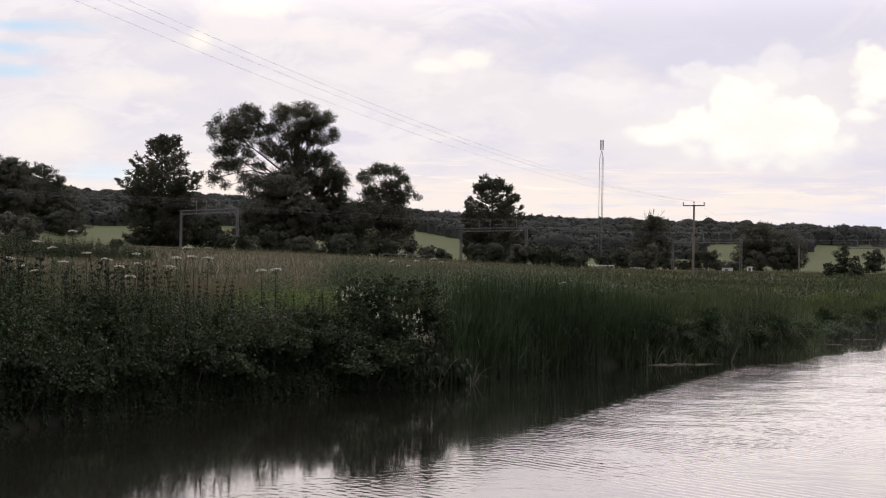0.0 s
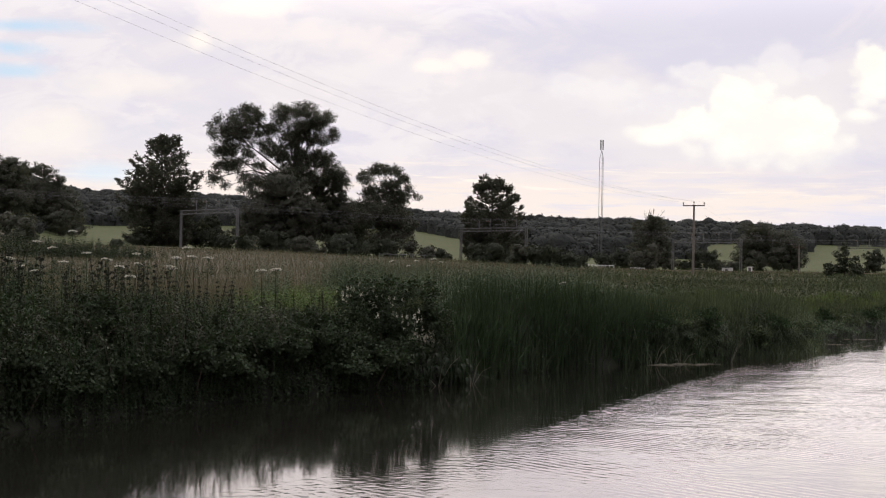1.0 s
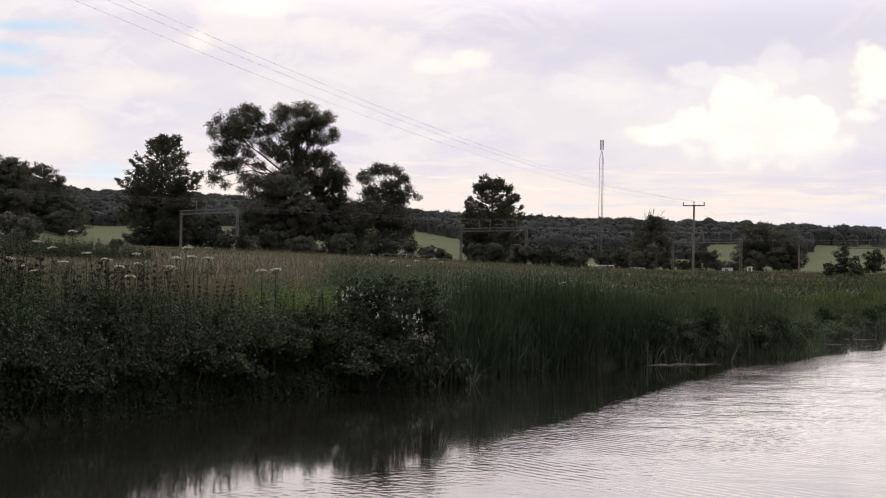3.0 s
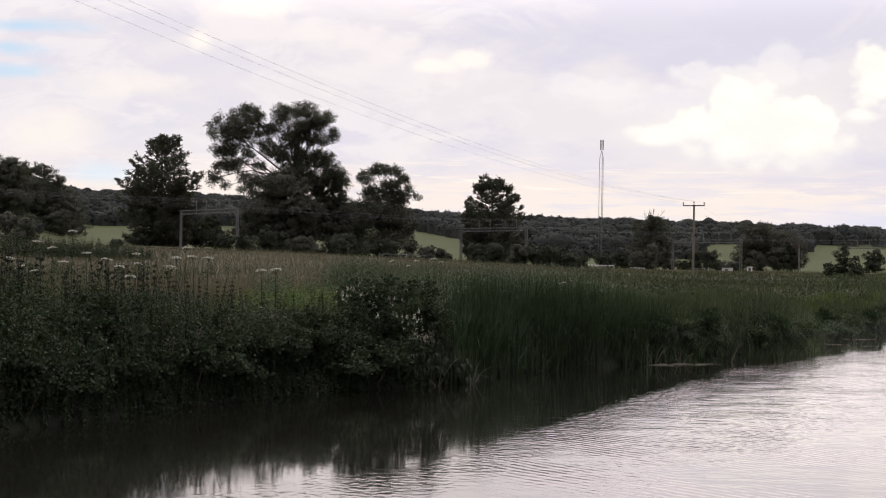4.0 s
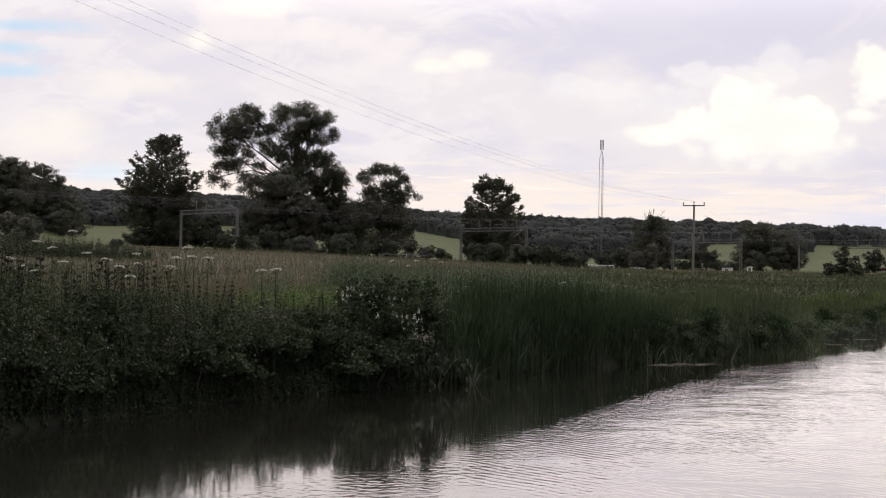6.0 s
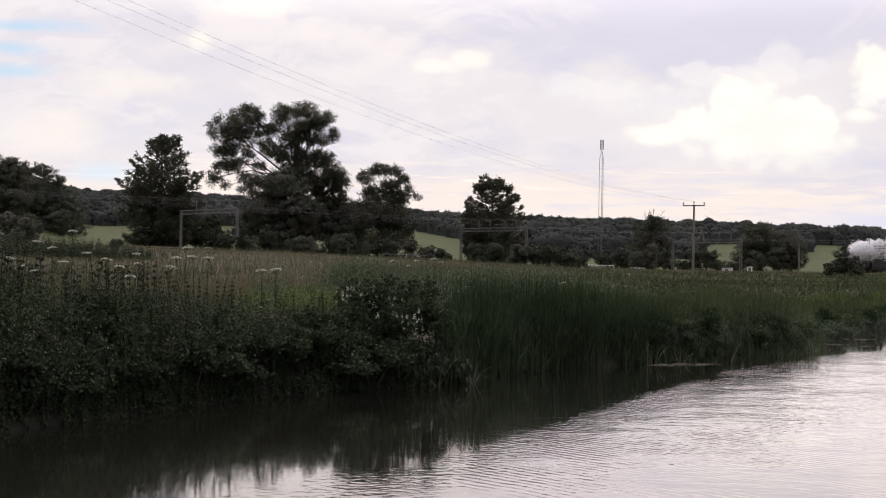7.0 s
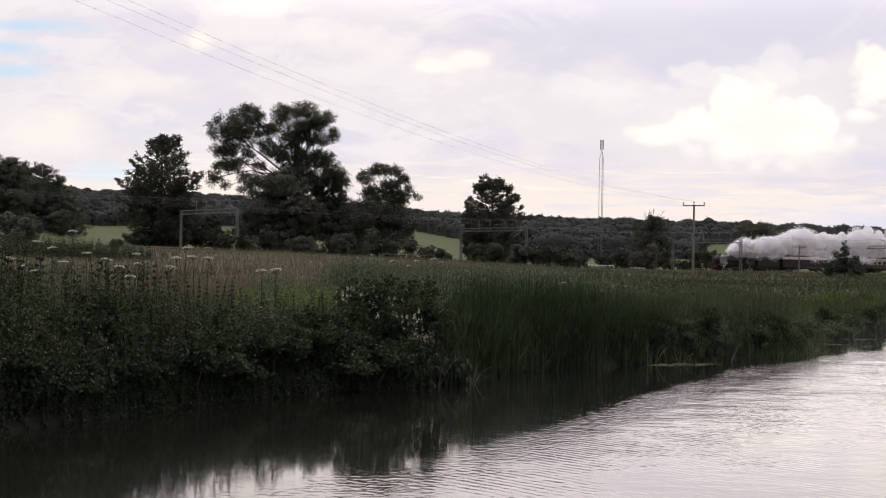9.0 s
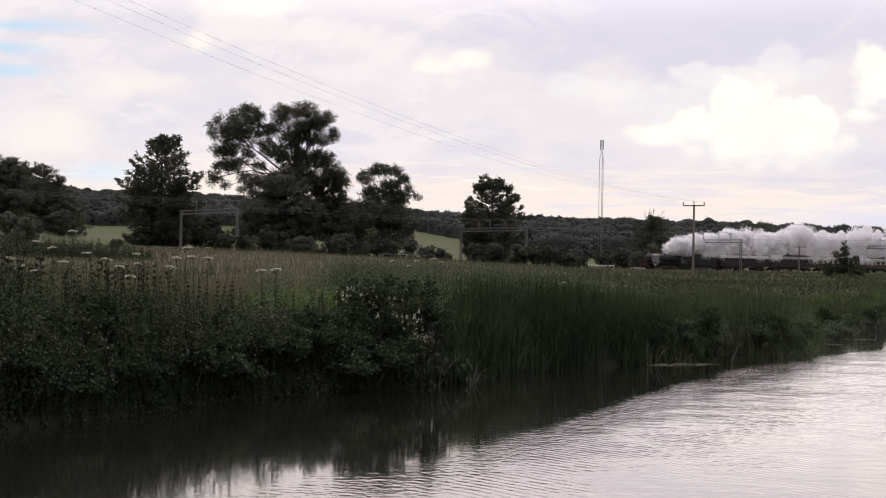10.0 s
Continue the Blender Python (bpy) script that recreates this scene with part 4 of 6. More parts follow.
def far_woods():
    """Woodland on the hill: lumpy crowns with ragged leaf clumps round them."""
    g = np.random.default_rng(5)
    # rounded dome of rings, open below
    segs, polar = 10, np.radians([22, 48, 78, 120])
    az = np.arange(segs) / segs * 2 * np.pi
    iv = np.array([(0, 0, 1.0)] + [(math.sin(p) * math.cos(q), math.sin(p) * math.sin(q), math.cos(p)) for p in polar for q in az])
    # the lowest ring reaches down to the undergrowth
    iv[-segs:, 2] = -1.9
    ifc = [(0, 1 + k, 1 + (k + 1) % segs) for k in range(segs)]
    for i in range(len(polar) - 1):
        for k in range(segs):
            a0, a1 = 1 + i * segs + k, 1 + i * segs + (k + 1) % segs
            ifc += [(a0, a0 + segs, a1 + segs), (a0, a1 + segs, a1)]
    ifc = np.array(ifc)
    n = 4600
    y = 400 + 620 * g.uniform(0, 1, n) ** 0.85
    a = g.uniform(-0.41, 0.41, n)
    # a closed row of crowns along the ridge
    y[:330], a[:330] = g.uniform(900, 1040, 330), np.linspace(-0.41, 0.41, 330)
    x = a * y
    z = ground_z(x, y)
    e = (z - 2.4) / y
    edge = np.interp(a, [-0.33, -0.30, -0.297, -0.235, -0.023, 0.019, 0.022, 0.186, 0.19, 0.222, 0.228, 0.268, 0.272, 0.33],
                     [0.010, 0.012, 0.0232, 0.0234, 0.0245, 0.016, 0.004, 0.006, 0.016, 0.017, 0.006, 0.010, 0.0185, 0.0165])
    ok = e > edge
    x, y, z = x[ok], y[ok], z[ok]
    pieces = []
    for px, py, pz in zip(x, y, z):
        near = py < 540
        r = g.uniform(2.6, 4.4) if near else g.uniform(3.2, 5.8)
        h = r * g.uniform(0.66, 0.92)
        c = np.array([px, py, pz + h * (0.40 if near else 0.55) + 4.2 * max(0.0, min(1.0, (py - 560) / 350))])

        def swell(d):
            return 1 + 0.11 * np.sin(3.1 * d[:, :1] + px) + 0.11 * np.sin(3.7 * d[:, 1:2] + py) + 0.03 * np.sin(5.0 * d[:, 2:] + r)

        yaw = g.uniform(0, 6.283)
        turned = iv @ np.array(Euler((0.18, 0, yaw)).to_matrix())
        v = turned * swell(turned) * (1 + 0.03 * g.normal(size=(len(iv), 1))) * (r, r, h)
        pieces.append((c + v * (0.74 if near else 0.93), np.zeros((0, 4), int), ifc))
        m = 170 if near else 62
        d = unit(g.normal(size=(m, 3)))
        d[:, 2] = np.maximum(d[:, 2], -0.9 * d[:, 2] - 0.35)
        lv, lq = leaf_cards(c + d * swell(d) * (r, r, h) * g.uniform(0.86, 1.04, (m, 1)), g.uniform(0.6, 1.1, m) * (0.8 if near else 1.5), g=g, up=0.0, fold=0.15, face=unit(d / (r, r, h)), loose=1.5, pointed=True)
        pieces.append((lv, np.zeros((0, 4), int), lq))
    v, f = joined(pieces)
    solo("woodland", mesh_of("woodland", v, f, M_WOOD_FAR, True), "continuous dark green woodland over a distant hill", "woodland", kind="stuff")


far_woods()


# ---------------------------------------------------------------- river bank and meadow plants
def scatter(n, x0, x1, y0, y1, lo, hi, g=rng):
    """Points between lo and hi metres inland of the far bank."""
    out = []
    while sum(map(len, out)) < n:
        x, y = g.uniform(x0, x1, 4 * n), g.uniform(y0, y1, 4 * n)
        d = beside(FAR_BANK, x, y)
        k = (d > lo) & (d < hi)
        out.append(np.stack([x[k], y[k], ground_z(x[k], y[k])], 1))
    return np.concatenate(out)[:n]


def stuff(name, pieces, mat, label, category="plants"):
    v, f = joined(pieces)
    return solo(name, mesh_of(name, v, f, mat), label, category, kind="stuff")


def meadow():
    g = np.random.default_rng(21)
    green, brown = [], []
    for y0, y1, n, h, w, segs in ((24, 60, 60000, 0.60, 0.011, 2), (60, 120, 50000, 0.62, 0.020, 1), (120, 330, 70000, 0.6, 0.045, 1)):
        y = g.uniform(y0, y1, n * 2)
        x = g.uniform(-0.40, 0.40, n * 2) * y
        d = beside(FAR_BANK, x, y)
        c = (x - TRACK_AT[0]) * TRACK_ACROSS[0] + (y - TRACK_AT[1]) * TRACK_ACROSS[1]
        k = (d > 2.0) & (c > 12)
        x, y = x[k][:n], y[k][:n]
        at = np.stack([x, y, ground_z(x, y) - 0.03], 1)
        side = smooth_step(1.3 * x - 0.35 * y + 6 * waves(x, y, 0.05, 9), -14, 10)
        side = np.maximum(side, 0.95 * smooth_step(x / y, -0.075, -0.03) * smooth_step(-y, -85, -60))
        side = np.maximum(side, 0.95 * smooth_step(x, 7, 11) * smooth_step(-y, -110, -80))
        side = np.maximum(side, 0.97 * smooth_step(x / y, 0.07, 0.13) * (1 - 0.45 * smooth_step(y, 110, 220)))
        isg = g.uniform(0, 1, len(x)) < 0.18 + 0.75 * side
        hh = h * g.uniform(0.5, 1.25, len(x)) * (1 + 0.2 * waves(x, y, 0.12, 4)) * (1 + 0.28 * waves(x, y, 0.7, 14))
        green.append(blades(at[isg], hh[isg] * 0.85, w * g.uniform(0.7, 1.6, isg.sum()), 0.45, segs, g))
        brown.append(blades(at[~isg], hh[~isg] * (1 - 0.4 * smooth_step(x / y, 0.06, 0.13))[~isg], w * g.uniform(0.6, 1.5, (~isg).sum()), 0.32, segs, g))
    stuff("meadow_grass", green, M_GRASS, "long green meadow grass", "grass")
    stuff("meadow_seed_grass", brown, M_STRAW, "long brown meadow grass in seed", "grass")


meadow()


# ---------------------------------------------------------------- railway
TRACKS = (6.0, 2.4, -2.4, -6.0)
HEADING = math.degrees(math.atan2(-TRACK_ALONG[1], -TRACK_ALONG[0]))


def strip(name, s0, s1, step, profile, mat, smooth=False):
    """A profile of (across, height) points drawn along the line of the railway."""
    ss = np.arange(s0, s1 + 0.1, step)
    v = [track_point(s, c, z) for s in ss for c, z in profile]
    k = len(profile)
    f = [(i * k + j, i * k + j + 1, (i + 1) * k + j + 1, (i + 1) * k + j) for i in range(len(ss) - 1) for j in range(k - 1)]
    return mesh_of(name, [p[:] for p in v], np.array(f), mat, smooth)


def railway():
    solo("railway_bed", strip("railway_bed", -420, 520, 10, [(11.5, -0.95), (9.2, -0.22), (-9.2, -0.22), (-11.5, -0.95)], M_BALLAST),
         "grey stone ballast bed of a four-track railway", "railway", kind="structure")
    rail_profile = [(0.06, -0.16), (0.035, 0.0), (-0.035, 0.0), (-0.06, -0.16)]
    sleeper = bpy.data.meshes.new("sleeper")
    bm = box((0.25, 2.5, 0.16), (0, 0, -0.22), bevel=0.02)
    bm.to_mesh(sleeper)
    bm.free()
    sleeper.materials.append(M_SLEEPER)
    for c in TRACKS:
        t = thing("railway_track", "steel rails on concrete sleepers in stone ballast", "railway track", group="tracks of the railway")
        for side in (0.72, -0.72):
            part("rail", strip("rail", -420, 520, 20, [(a + c + side, z) for a, z in rail_profile], M_RAIL), M_RAIL, t)
        bm = bmesh.new()
        for s in np.arange(-150, 130, 0.75):
            p = track_point(s, c, -0.20)
            add_box(bm, (0.25, 2.5, 0.14), p, (0, 0, radians(HEADING)))
        ob = part("sleepers", bm, M_SLEEPER, t)
        tagged(ob, kind="stuff")


railway()


def gantry(s):
    """Portal over four tracks: twin-leg posts, laced boom, uprights with insulated arms."""
    m = Matrix.Translation(track_point(s, 0)) @ Matrix.Rotation(radians(HEADING + 90), 4, "Z")
    # local x runs across the tracks; positive x is the river side
    ob = thing("overhead_gantry", "grey steel gantry spanning four electrified railway tracks", "railway gantry", m, "gantries over the railway")
    h = 7.25
    for x in (10.5, -10.5):
        bm = bmesh.new()
        for dx in (-0.28, 0.28):
            add_box(bm, (0.10, 0.24, h + 0.9), (x + dx, 0, h / 2 - 0.45))
        for k in range(9):
            z = 0.4 + k * 0.8
            a, b = (-0.25, 0.25) if k % 2 else (0.25, -0.25)
            add_rod(bm, (x + a, 0.1, z), (x + b, 0.1, z + 0.75), 0.03, seg=4)
        part("post", bm, M_STEEL, ob)
        inward = -1 if x > 0 else 1
        part("knee_brace", rod((x + 0.3 * inward, 0, h - 1.5), (x + 1.6 * inward, 0, h - 0.35), 0.07, seg=6), M_STEEL, ob)
    for z in (h, h - 0.62):
        part("chord", box((21.4, 0.22, 0.16), (0, 0, z), bevel=0.02), M_STEEL, ob)
    bm = bmesh.new()
    for k in range(26):
        x = -10.4 + k * 0.8
        add_rod(bm, (x, 0, h - (0.6 if k % 2 else 0.02)), (x + 0.8, 0, h - (0.02 if k % 2 else 0.6)), 0.035, seg=4)
    tagged(part("lacing", bm, M_STEEL, ob), kind="stuff")
    for c in TRACKS:
        x = c + 1.5
        up = part("upright", box((0.12, 0.12, 2.6), (x, 0, h + 0.5), bevel=0.02), M_STEEL, ob)
        part("arm", rod((x, 0, h + 1.2), (x - 1.7, 0, h + 1.75), 0.045, seg=6), M_STEEL, ob)
        part("registration_arm", rod((x, 0, h - 0.75), (x - 1.9, 0, h - 1.25), 0.04, seg=6), M_STEEL, ob)
        bm = bmesh.new()
        for k in range(5):
            add_rod(bm, (x - 0.25 - k * 0.10, 0, h + 1.28 + k * 0.033), (x - 0.31 - k * 0.10, 0, h + 1.30 + k * 0.033), 0.11, seg=8)
        part("insulator", bm, M_CERAMIC, ob)
    return ob


GANTRY_AT = [-196.5, -131.0, -65.5, 0.0, 65.5, 131.0]
for s in GANTRY_AT:
    gantry(s)


def wire(name, label, spans, radius, sag, mat, category, group=""):
    """A wire hung between the points, as a thin tube."""
    pts = []
    for a, b in zip(spans[:-1], spans[1:]):
        a, b = Vector(a), Vector(b)
        for k in range(16):
            f = k / 16
            pts.append(a.lerp(b, f) - Vector((0, 0, sag * 4 * f * (1 - f))))
    pts.append(Vector(spans[-1]))
    v, q = limb([p[:] for p in pts], [radius] * len(pts), 4)
    return solo(name, mesh_of(name, v, q, mat), label, category, group=group)


for c in TRACKS:
    thick = 0.014 if c > 5 else 0.007
    wire("catenary_wire", "grey sagging carrier wire above a railway track", [track_point(s, c, 9.0) for s in GANTRY_AT], thick, 0.9, M_WIRE, "overhead wire", "wires over the railway")
    wire("contact_wire", "thin grey straight contact wire above a railway track", [track_point(s, c, 7.7) for s in GANTRY_AT], thick * 0.9, 0.05, M_WIRE, "overhead wire", "wires over the railway")


# ---------------------------------------------------------------- power line, mast, fences
LINE = Vector((45.0, 120.0, 0)).normalized()
CROSS = Vector((LINE.y, -LINE.x, 0))


def power_pole(x, y, height, label, base=None):
    z = float(ground_z(x, y)) if base is None else base
    m = Matrix.Translation((x, y, z)) @ Matrix.Rotation(math.atan2(CROSS.y, CROSS.x), 4, "Z")
    ob = thing("power_pole", label, "utility pole", m, "poles of the power line")
    part("shaft", rod((0, 0, -0.5), (0, 0, height), 0.17, 0.115, 12), M_POLE, ob)
    part("crossarm", box((2.75, 0.11, 0.13), (0, -0.16, height - 0.14), bevel=0.02), M_RAIL, ob, "dark steel crossarm")
    for dx, dz in ((-1.3, -0.06), (0.0, 0.06), (1.3, -0.06)):
        bm = rod((dx, -0.16 if dx else 0, height + dz - 0.03), (dx, -0.16 if dx else 0, height + dz + 0.34), 0.03, seg=6)
        for k in range(3):
            add_rod(bm, (dx, -0.16 if dx else 0, height + dz + 0.10 + 0.08 * k), (dx, -0.16 if dx else 0, height + dz + 0.15 + 0.08 * k), 0.085, seg=8)
        part("insulator", bm, M_CERAMIC, ob)
    return [m @ Vector((dx, -0.16 if dx else 0, height + dz + 0.34)) for dx, dz in ((-1.3, -0.06), (0.0, 0.06), (1.3, -0.06))]


ends_1 = power_pole(31.4, 170.0, 8.75, "weathered wooden power pole with a steel crossarm in the meadow", 1.55)
ends_2 = power_pole(76.2, 290.0, 5.9, "short wooden power pole with a crossarm beside the railway")
ends_0 = power_pole(-31.8, 29.1, 17.4, "tall wooden power pole on the river meadow")
for a, b, c in zip(ends_0, ends_1, ends_2):
    wire("power_line_wire", "thin grey power line wire", [a, b], 0.0072, 3.0, M_LINE, "power line", "wires of the power line")
    wire("power_line_wire", "thin grey power line wire", [b, c], 0.0035, 1.5, M_LINE, "power line", "wires of the power line")


M_MAST = material("dull_mast_steel", (0.13, 0.13, 0.135), 0.6, 0.3, 0.2, var=0.25)


def radio_mast():
    z = float(ground_z(44.1, 380.0))
    ob = thing("radio_mast", "slender grey lattice radio mast with antennas at its top", "radio mast", pose(44.1, 380.0, z, 0, 0, 20))
    top, w = 37.7 - z, 0.62
    legs = [(w * math.cos(a), w * math.sin(a)) for a in (0.3, 2.4, 4.5)]
    for x, y in legs:
        part("leg", rod((x * 1.0, y, -0.3), (x, y, top - 5.2), 0.07, 0.06, 8), M_MAST, ob)
        part("leg_top", rod((x, y, top - 5.2), (0.05 * x, 0.05 * y, top - 3.0), 0.06, 0.05, 6), M_MAST, ob)
    bm = bmesh.new()
    k, zz = 0, 0.4
    while zz < top - 6:
        for i in range(3):
            a, b = legs[i], legs[(i + 1) % 3]
            add_rod(bm, (*a, zz), (*b, zz + 1.2), 0.009, seg=4)
        zz += 1.8
    tagged(part("bracing", bm, M_MAST, ob), kind="stuff")
    part("head_pole", rod((0, 0, top - 3.2), (0, 0, top), 0.07, seg=8), M_MAST, ob)
    for dx in (-0.36, 0.36):
        part("antenna", box((0.26, 0.18, 2.8), (dx, 0, top - 1.4), bevel=0.04), M_MAST, ob, "grey panel antenna")


radio_mast()


def rail_fence(x0, y0, x1, y1, n, h, mat, label):
    a, b = Vector((x0, y0, 0)), Vector((x1, y1, 0))
    ob = thing("fence", label, "fence", Matrix.Translation((x0, y0, float(ground_z(x0, y0)))))
    d = b - a
    for k in range(n + 1):
        p = d * k / n
        z = float(ground_z(x0 + p.x, y0 + p.y)) - float(ground_z(x0, y0))
        part("post", box((0.14, 0.14, h + 0.3), (p.x, p.y, z + h / 2 - 0.1), bevel=0.01), mat, ob)
    dz = float(ground_z(x1, y1)) - float(ground_z(x0, y0))
    for f in (0.45, 0.92):
        part("rail", rod((0, 0, h * f), (d.x, d.y, dz + h * f), 0.05, seg=6), mat, ob)
    return ob


rail_fence(31.6, 294, 37.0, 293, 6, 1.35, M_WHITE, "low white railing beside the railway")
rail_fence(41.6, 300, 44.6, 300, 3, 1.1, M_WHITE, "short white railing beside the railway")
rail_fence(-11.5, 246, 0.6, 252, 6, 1.3, M_STEEL, "grey wooden rail fence along the railway")
rail_fence(56.2, 304, 60.5, 306, 3, 1.3, M_STEEL, "grey metal field gate by the railway")


def trackside_hut(x, y, label, size):
    z = float(ground_z(x, y))
    ob = thing("trackside_cabinet", label, "equipment cabinet", pose(x, y, z, 0, 0, HEADING + 90))
    part("body", box((size[0], size[1], size[2]), (0, 0, size[2] / 2), bevel=0.03), M_WHITE, ob)
    part("roof", box((size[0] + 0.25, size[1] + 0.25, 0.12), (0, 0, size[2] + 0.07), bevel=0.03), M_STEEL, ob)
    part("door", box((0.8, 0.04, size[2] * 0.8), (0.3, -size[1] / 2 - 0.022, size[2] * 0.45), bevel=0.01), M_STEEL, ob)


trackside_hut(71.0, 338.0, "pale low equipment cabinet beside the railway", (2.4, 1.4, 1.5))
trackside_hut(76.6, 338.0, "pale small equipment cabinet beside the railway", (1.0, 0.8, 1.9))

# ---------------------------------------------------------------- steam train
M_LOCO = material("black_green_paint", (0.018, 0.020, 0.019), 0.32, 0.5, var=0.3, scales=(0.6, 6.0))
M_RED = material("red_buffer_paint", (0.12, 0.022, 0.02), 0.5, 0.4)
M_IRON = material("oily_iron", (0.045, 0.042, 0.040), 0.6, 0.4, 0.4)
M_COAL = material("coal", (0.012, 0.012, 0.013), 0.6, 0.4, bump=0.6)
M_MAROON = material("maroon_coach_paint", (0.030, 0.018, 0.019), 0.35, 0.45, var=0.2)
M_CREAM = material("cream_coach_paint", (0.46, 0.41, 0.29), 0.45, 0.4, var=0.12)
M_BROWN = material("brown_coach_paint", (0.060, 0.035, 0.024), 0.4, 0.45, var=0.2)
M_ROOF = material("grey_coach_roof", (0.30, 0.29, 0.28), 0.55, 0.35, var=0.25)
M_PALE_ROOF = material("pale_coach_roof", (0.62, 0.60, 0.56), 0.5, 0.35, var=0.15)
M_PANE = material("dark_carriage_glass", (0.015, 0.016, 0.017), 0.08, 0.6, var=0.1)
M_GREYPLATE = material("grey_worn_plate", (0.15, 0.15, 0.15), 0.4, 0.4, var=0.2)
RUN = -2.4
SPEED = 23.4


def lathe(profile, seg=24):
    """A body turned round the x axis from (x, r) points."""
    bm = bmesh.new()
    rings = []
    for x, r in profile:
        rings.append([bm.verts.new((x, r * math.cos(a), r * math.sin(a))) for a in [2 * math.pi * k / seg for k in range(seg)]])
    for p, q in zip(rings[:-1], rings[1:]):
        for k in range(seg):
            bm.faces.new((p[k], p[(k + 1) % seg], q[(k + 1) % seg], q[k]))
    bm.faces.new(rings[0])
    bm.faces.new(rings[-1][::-1])
    bmesh.ops.recalc_face_normals(bm, faces=bm.faces)
    for f in bm.faces:
        f.smooth = len(f.verts) == 4
    return bm


def wheel_mesh(r, spokes):
    """Two spoked wheels on an axle; the axle is the y axis."""
    bm = bmesh.new()
    for y in (0.74, -0.74):
        seg = 28
        rings = []
        for rr, yy in ((r, -0.06), (r, 0.06), (r * 0.87, 0.06), (r * 0.87, -0.06)):
            rings.append([bm.verts.new((rr * math.cos(2 * math.pi * k / seg), y + yy, rr * math.sin(2 * math.pi * k / seg))) for k in range(seg)])
        for i in range(4):
            p, q = rings[i], rings[(i + 1) % 4]
            for k in range(seg):
                bm.faces.new((p[k], p[(k + 1) % seg], q[(k + 1) % seg], q[k]))
        for k in range(spokes):
            a = 2 * math.pi * k / spokes
            add_rod(bm, (0.1 * r * math.cos(a), y, 0.1 * r * math.sin(a)), (0.88 * r * math.cos(a), y, 0.88 * r * math.sin(a)), 0.035, seg=4)
        add_rod(bm, (0, y - 0.09, 0), (0, y + 0.09, 0), 0.16, seg=10)
    add_rod(bm, (0, -0.74, 0), (0, 0.74, 0), 0.08, seg=8)
    bmesh.ops.recalc_face_normals(bm, faces=bm.faces)
    return bm


def locomotive():
    """Express engine; x runs forward, z = 0 on the rails, x = 0 at the buffers."""
    ob = thing("steam_locomotive", "dark express steam locomotive with red buffer beam under white steam", "locomotive")
    body = lathe([(-1.9, 0.2), (-1.95, 0.86), (-2.05, 0.97), (-4.6, 0.97), (-4.62, 0.92), (-9.0, 0.98), (-9.1, 1.0), (-11.6, 1.02)])
    bmesh.ops.translate(body, vec=(0, 0, 2.72), verts=body.verts)
    part("boiler", body, M_LOCO, ob)
    door = lathe([(-1.78, 0.1), (-1.80, 0.45), (-1.93, 0.72)])
    bmesh.ops.translate(door, vec=(0, 0, 2.7), verts=door.verts)
    part("smokebox_door", door, M_IRON, ob)
    part("chimney", rod((-3.0, 0, 3.6), (-3.0, 0, 4.02), 0.40, 0.34, 16), M_LOCO, ob)
    part("dome", lathe_up(-7.2, 3.55, 0.45, 0.42), M_LOCO, ob)
    for x in (-9.9, -10.3):
        part("safety_valve", rod((x, 0, 3.6), (x, 0, 3.95), 0.10, 0.08, 8), M_RED, ob, "brass safety valve")
    part("running_plate", box((13.0, 2.6, 0.10), (-7.0, 0, 1.62), bevel=0.02), M_LOCO, ob)
    part("frame", box((12.6, 1.2, 0.75), (-7.0, 0, 1.15)), M_IRON, ob)
    part("buffer_beam", box((0.18, 2.5, 0.62), (-0.62, 0, 1.08), bevel=0.02), M_RED, ob, "red painted buffer beam")
    part("front_platform", box((1.6, 2.3, 0.08), (-1.2, 0, 1.36), (0, 0.12, 0), 0.02), M_RED, ob)
    for y in (0.87, -0.87):
        part("buffer", rod((-0.55, y, 1.06), (0.0, y, 1.06), 0.14, 0.22, 12), M_IRON, ob)
        part("smoke_deflector", box((2.4, 0.04, 1.45), (-3.0, y * 1.42, 2.55), (radians(4) * (1 if y > 0 else -1), 0, 0), 0.015), M_GREYPLATE, ob, "grey curved smoke deflector plate")
        part("cylinder", rod((-2.2, y * 1.25, 1.05), (-3.5, y * 1.25, 1.05), 0.36, seg=14), M_LOCO, ob)
        part("side_rod", box((5.0, 0.07, 0.14), (-7.6, y * 1.2, 0.75), bevel=0.02), M_STEEL, ob, "bright steel coupling rod")
        part("handrail", rod((-2.4, y * 1.13, 3.05), (-11.6, y * 1.17, 3.05), 0.022, seg=5), M_STEEL, ob)
    bm = bmesh.new()
    add_box(bm, (3.0, 2.65, 1.75), (-13.0, 0, 2.45), bevel=0.05)
    part("cab", bm, M_LOCO, ob)
    roof = bmesh.new()
    arch(roof, -14.7, -11.4, 1.38, 3.30, 0.62)
    part("cab_roof", roof, M_ROOF, ob, "grey arched cab roof")
    for y in (1.335, -1.335):
        part("cab_window", box((0.75, 0.02, 0.6), (-12.6, y, 2.85), bevel=0.01), M_PANE, ob)
    for x in (-1.7, -4.1):
        part("bogie_wheel", wheel_placed(0.48, 10, x), M_IRON, ob)
    part("trailing_wheel", wheel_placed(0.55, 10, -12.3), M_IRON, ob)
    wheels = []
    me = bpy.data.meshes.new("driving_wheel")
    bm = wheel_mesh(0.98, 16)
    bm.to_mesh(me)
    bm.free()
    me.materials.append(M_IRON)
    for x in (-5.6, -7.75, -9.9):
        w = part("driving_wheel", me, M_IRON, ob)
        wheels.append((w, x))
    return ob, wheels


